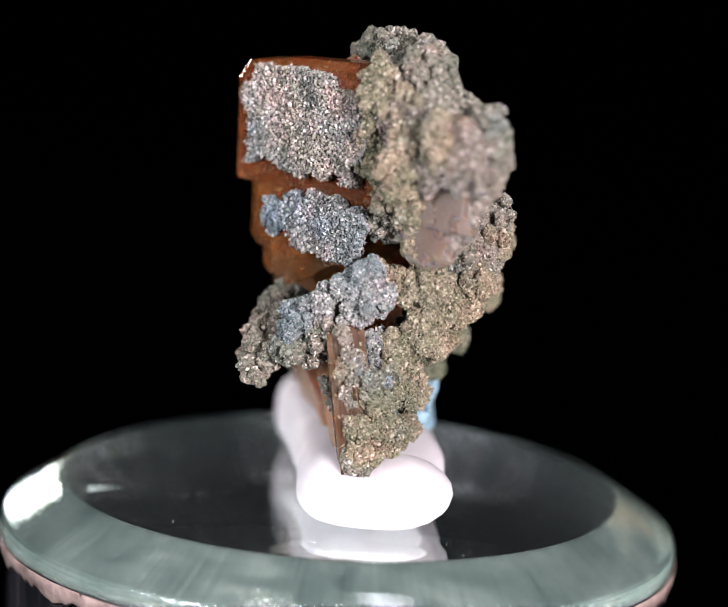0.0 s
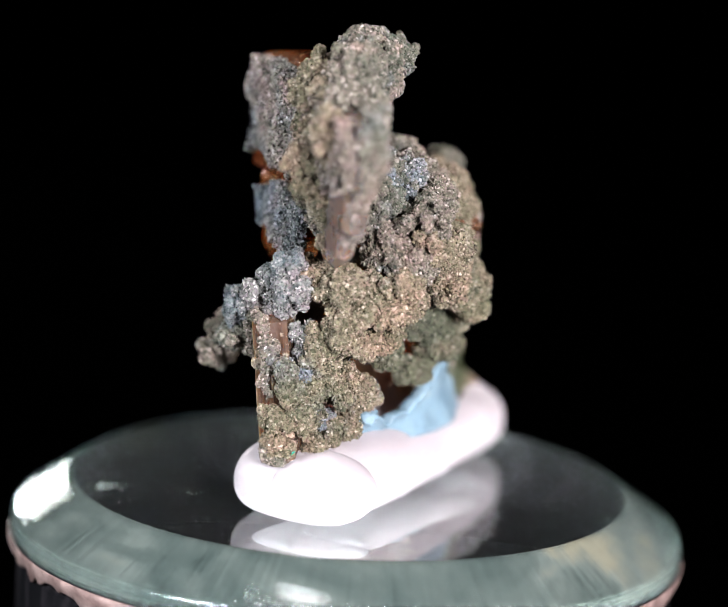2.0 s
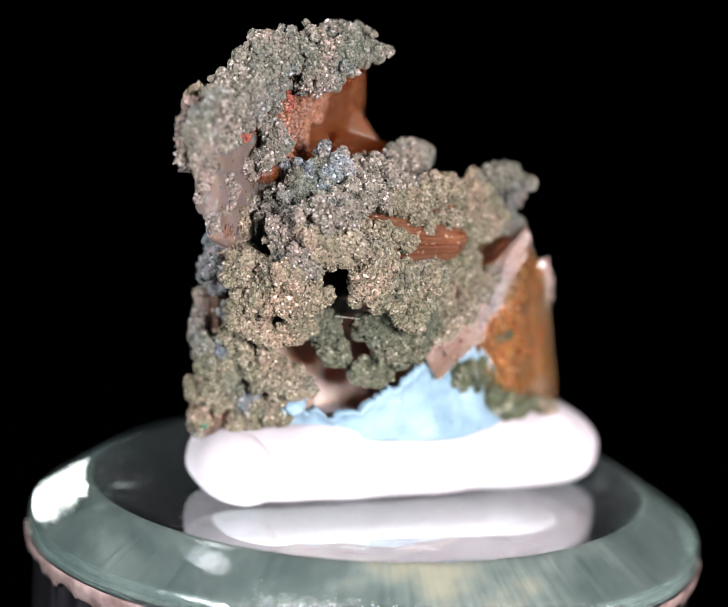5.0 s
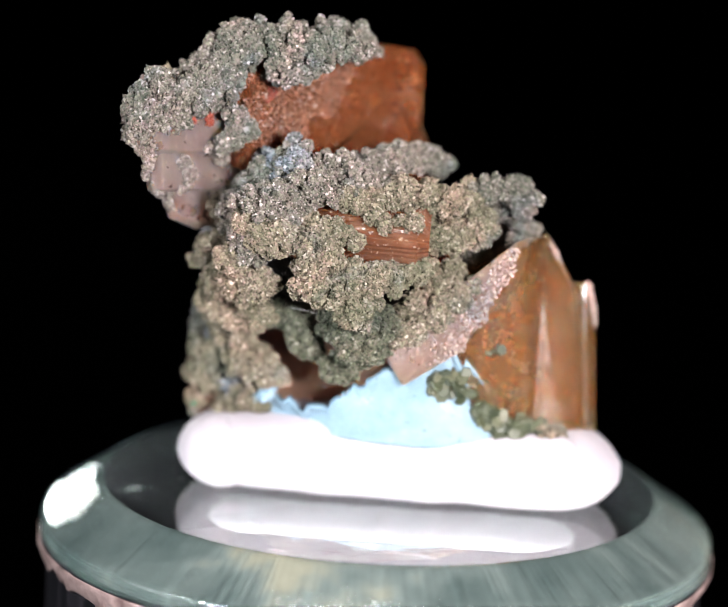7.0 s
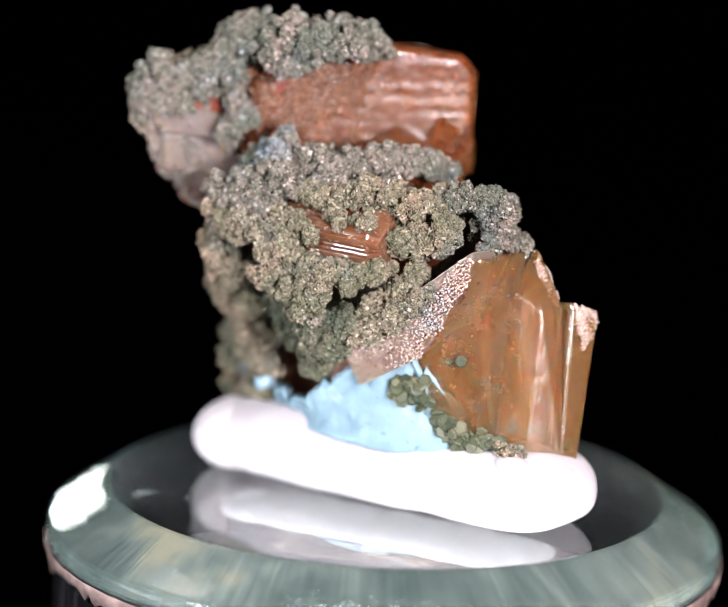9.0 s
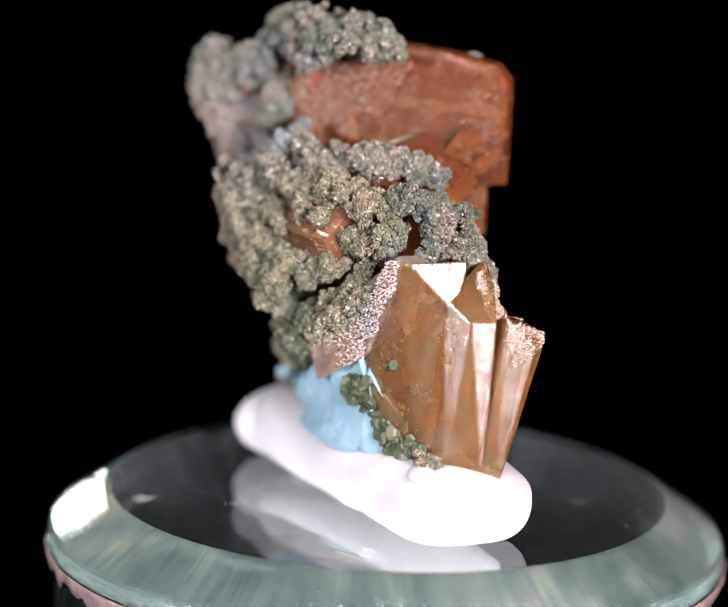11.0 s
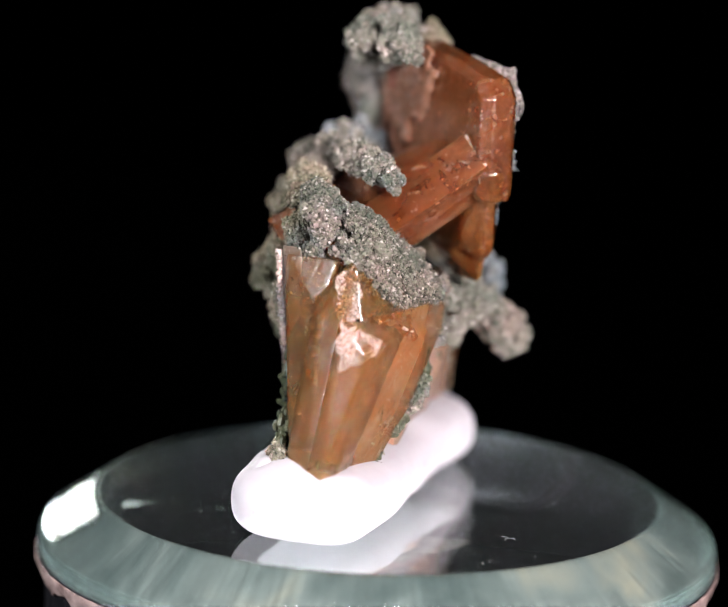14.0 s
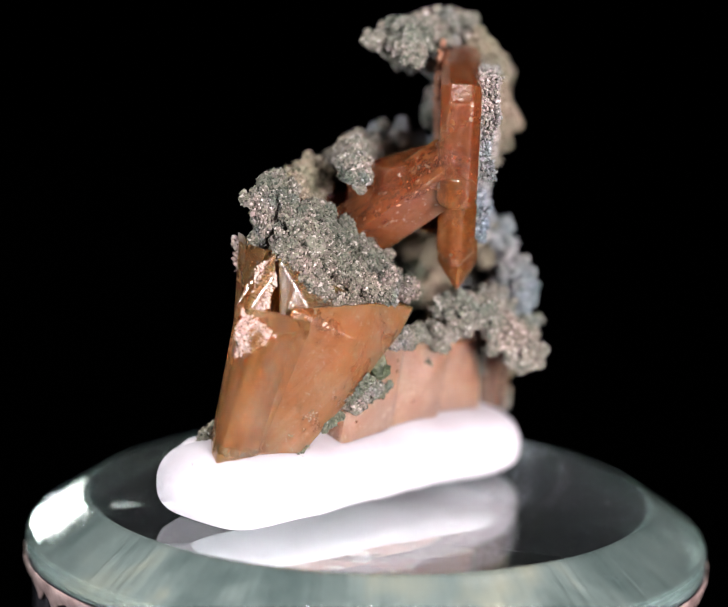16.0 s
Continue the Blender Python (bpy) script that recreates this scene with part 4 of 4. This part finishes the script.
    gem("wedge_crystal", [(5.7, 1.6, 12.0), (5.4, 3.4, 9.2), (4.2, 7.0, 15.2), (3.8, 7.0, 11.6), (3.1, 10.6, 19.9), (2.9, 10.3, 17.2), (1.4, 11.6, 20.1), (1.8, 8.0, 13.6), (3.4, 3.4, 11.0), (1.2, 10, 15)], pale, root, "pale pinkish crystal wedge", 0.12)
    crust("wedge_fringe", [[(5.5, 2.4, 13.0, 0.6), (4.9, 4.4, 13.8, 0.6), (4.1, 6.6, 15.6, 0.55), (3.2, 8.4, 17.0, 0.45)], [(4.6, 3.2, 14.6, 0.5), (4.0, 4.8, 16.0, 0.5), (3.2, 6.4, 17.6, 0.6)]], CRUST_TAN, root, "tan crust fringe", globes=0.12)
    face_crust("frost_patch", [(-2.6, 12.35, 19.7), (-3.2, 12.8, 18.4), (-3.25, 13.5, 15.7), (-2.6, 14.45, 15.8), (-1.7, 12.6, 18.6)], FROST, root, "frosted pinkish sparkle", 0.08, 0.055, 0.13, 0.5, (-0.6, 0.8, 0.2))
    face_crust("frost_patch", [(-3.0, 15.5, 16.1), (-6.1, 15.5, 14.9), (-5.0, 16.25, 13.6), (-3.4, 16.1, 12.6), (-2.8, 15.8, 14.6)], FROST, root, "frosted pinkish sparkle", 0.08, 0.055, 0.13, 0.5, (0, 0.8, 0.6))
    face_crust("wedge_glitter", [(5.7, 1.6, 12.0), (4.2, 7.0, 15.0), (3.1, 10.6, 19.8), (2.9, 10.4, 17.4), (3.9, 7.0, 11.8), (5.5, 3.4, 9.6)], FROST, root, "glittering pinkish film", 0.12, 0.06, 0.17, out=(1, 0.3, 0.1))
    face = crystal_material("honey_face", *HONEY_TONES, 0.88, Vector((-0.3, 0.1, 1)), 0.24, 0.06)
    gem("face_crystal", [(3.0, 10.3, 19.0), (2.5, 11.0, 19.4), (-1.4, 12.2, 19.6), (-1.2, 10.6, 19.2), (-0.4, 12.8, 16), (3.3, 8.3, 14.0), (3.7, 5.4, 10.2), (3.6, 5.6, 4.2), (2.6, 8.6, 4.2), (1.3, 12.6, 4.2), (-0.6, 12.6, 4.2), (-0.6, 6, 4.2), (0.2, 6, 10.4)], face, root, "clear honey-coloured crystal face", 0.12)
    base = crystal_material("pink_base", *BASE_TONES, 0.55, Vector((0.2, 0.3, 1)), 0.35)
    for nm, pts in (("base_crystal", [(-5.4, 6.4, 13.4), (-5.0, 1.0, 13.0), (-2.0, 1.4, 13.4), (-2.2, 6.2, 13.4), (-5.4, 2.4, 9.6), (-4.2, 7, 4.2), (-3.0, 0.5, 4.2), (-1.0, 0.5, 4.2), (-1.2, 7, 4.2)]),
                    ("base_crystal", [(-5.0, 1.6, 12.2), (-5.2, -3.4, 11.4), (-2.2, -3.6, 12.4), (-2.0, 1.2, 12.8), (-4.9, -1.6, 9.0), (-3.0, 1.6, 4.2), (-2.6, -4.6, 4.2), (-0.6, -4.6, 4.2), (-0.6, 1.6, 4.2)]),
                    ("base_crystal", [(-4.4, -2.8, 11.6), (-4.0, -6.2, 11.2), (-2.6, -8.6, 11.2), (-1.0, -9.0, 11.6), (-1.6, -3.0, 11.8), (-2.2, -9.4, 5.0), (-2.2, -5.4, 4.2), (-0.6, -4, 4.2), (-1.0, -9.4, 4.6)])):
        gem(nm, pts, base, root, "pinkish translucent crystal mass", 0.3)
    crust("base_druse", [[(-4.6, 8.4, 9.6, 0.5), (-5.4, 6.6, 8.6, 0.6), (-5.6, 5.0, 9.4, 0.5)], [(-6.0, 3.0, 13.2, 0.6), (-5.8, 2.0, 12.4, 0.6)], [(-2.8, -8.6, 9.8, 0.5), (-2.6, -9.0, 8.2, 0.5)]], CRUST_GREY, root, "sparse grey-green druse")
    face_crust("frost_patch", [(-3.2, 11.4, 15.9), (-5.0, 12.6, 15.8), (-6.5, 8.2, 15.5), (-6.5, 7.0, 14.4), (-6.6, 10.4, 13.9), (-5.4, 12.3, 13.8)], FROST, root, "frosted pinkish sparkle", 0.08, 0.055, 0.2, 0.8, (-0.9, 0.3, 0.2))
    crust("seam_druse", [[(-6.2, 6.2, 10.4, 0.28), (-5.9, 7.4, 9.0, 0.22)], [(-5.5, 8.3, 7.8, 0.26), (-5.1, 9.3, 6.9, 0.2)], [(-4.7, 10.4, 5.8, 0.24), (-4.4, 11.2, 5.0, 0.2)], [(-5.2, 3.0, 9.4, 0.3), (-5.4, 4.2, 8.8, 0.24)], [(-4.6, -0.4, 10.8, 0.24), (-4.9, -1.8, 10.2, 0.2)]],
          CRUST_GREEN, root, "dark green-grey specks along the seam", grain=0.075)
    # blue coating
    low = [(2.6, -8.4, 5.0), (3.6, -6.0, 4.8), (4.6, -3.0, 4.8), (5.4, 0.5, 4.8), (5.3, 4.0, 4.6), (4.2, 7.5, 4.4), (2.7, 11.4, 4.4)]
    high = [(2.9, -8.0, 7.0), (3.7, -6.2, 7.2), (4.6, -3.6, 6.6), (5.5, -0.4, 8.4), (5.5, 2.2, 10.6), (4.5, 5.8, 13.4), (3.0, 9.6, 8.4)]
    coat("blue_coating", low, high, root, "pale sky-blue smooth coating")
    for q, r in (((5.5, -0.7, 13.6), 0.5), ((5.3, -1.2, 12.6), 0.4), ((3.8, -6.8, 7.4), 0.7), ((3.3, -7.8, 6.8), 0.5)):
        v, f = scatter(ICO3, np.array([q]), np.array([r]), 0.3)
        mesh_object("blue_spot", v * MM, f.tolist(), BLUE, root, "pale sky-blue spot", True)
    FLECK = crystal_material("green_fleck", (0.01, 0.12, 0.06), (0.02, 0.2, 0.11), (0.05, 0.3, 0.18), 0.0, Vector((0, 0, 1)))
    for p0, p1 in (((5.9, -4.8, 14.5), (5.8, -2.9, 14.2)), ((3.6, -9.6, 12.0), (4.2, -8.9, 13.6))):
        prism("lint_fibre", p0, p1, (1, 0, 0), 0.07, 0.07, DUST, root, "pale lint fibre", segs=3)
    gem("putty_stain", [(0.5, -12.9, 5.6), (1.4, -12.8, 5.65), (1.0, -13.2, 5.5), (0.9, -12.4, 5.75), (1.0, -12.8, 5.2)], FLECK, root, "tiny green mineral fleck", 0.05)
    for ob in root.children:
        swing(ob.data)
    return root


stone_base, disc, putty, rock = pedestal(), glass_disc(), putty_roll(), specimen()


# degrees that the turntable has turned, clockwise from above, at each time
TURNED = ((0.0, 0.0), (1.0, 14.3), (2.0, 28.3), (3.0, 41.9), (4.0, 55.6), (5.25, 74.0), (6.5, 92.6), (7.5, 106.8), (8.0, 113.9), (9.0, 128.2), (10.25, 146.6),
          (11.5, 165.1), (12.5, 179.9), (13.5, 194.7), (14.5, 209.3), (15.5, 223.3), (16.0, 229.0))


def motions():
    """Everything on the turntable turns together."""
    for thing in (stone_base, disc, putty, rock):
        z = thing.location.z
        walk(thing, [(t, pose(0, 0, z, 0, 0, -a)) for t, a in TURNED])


motions()
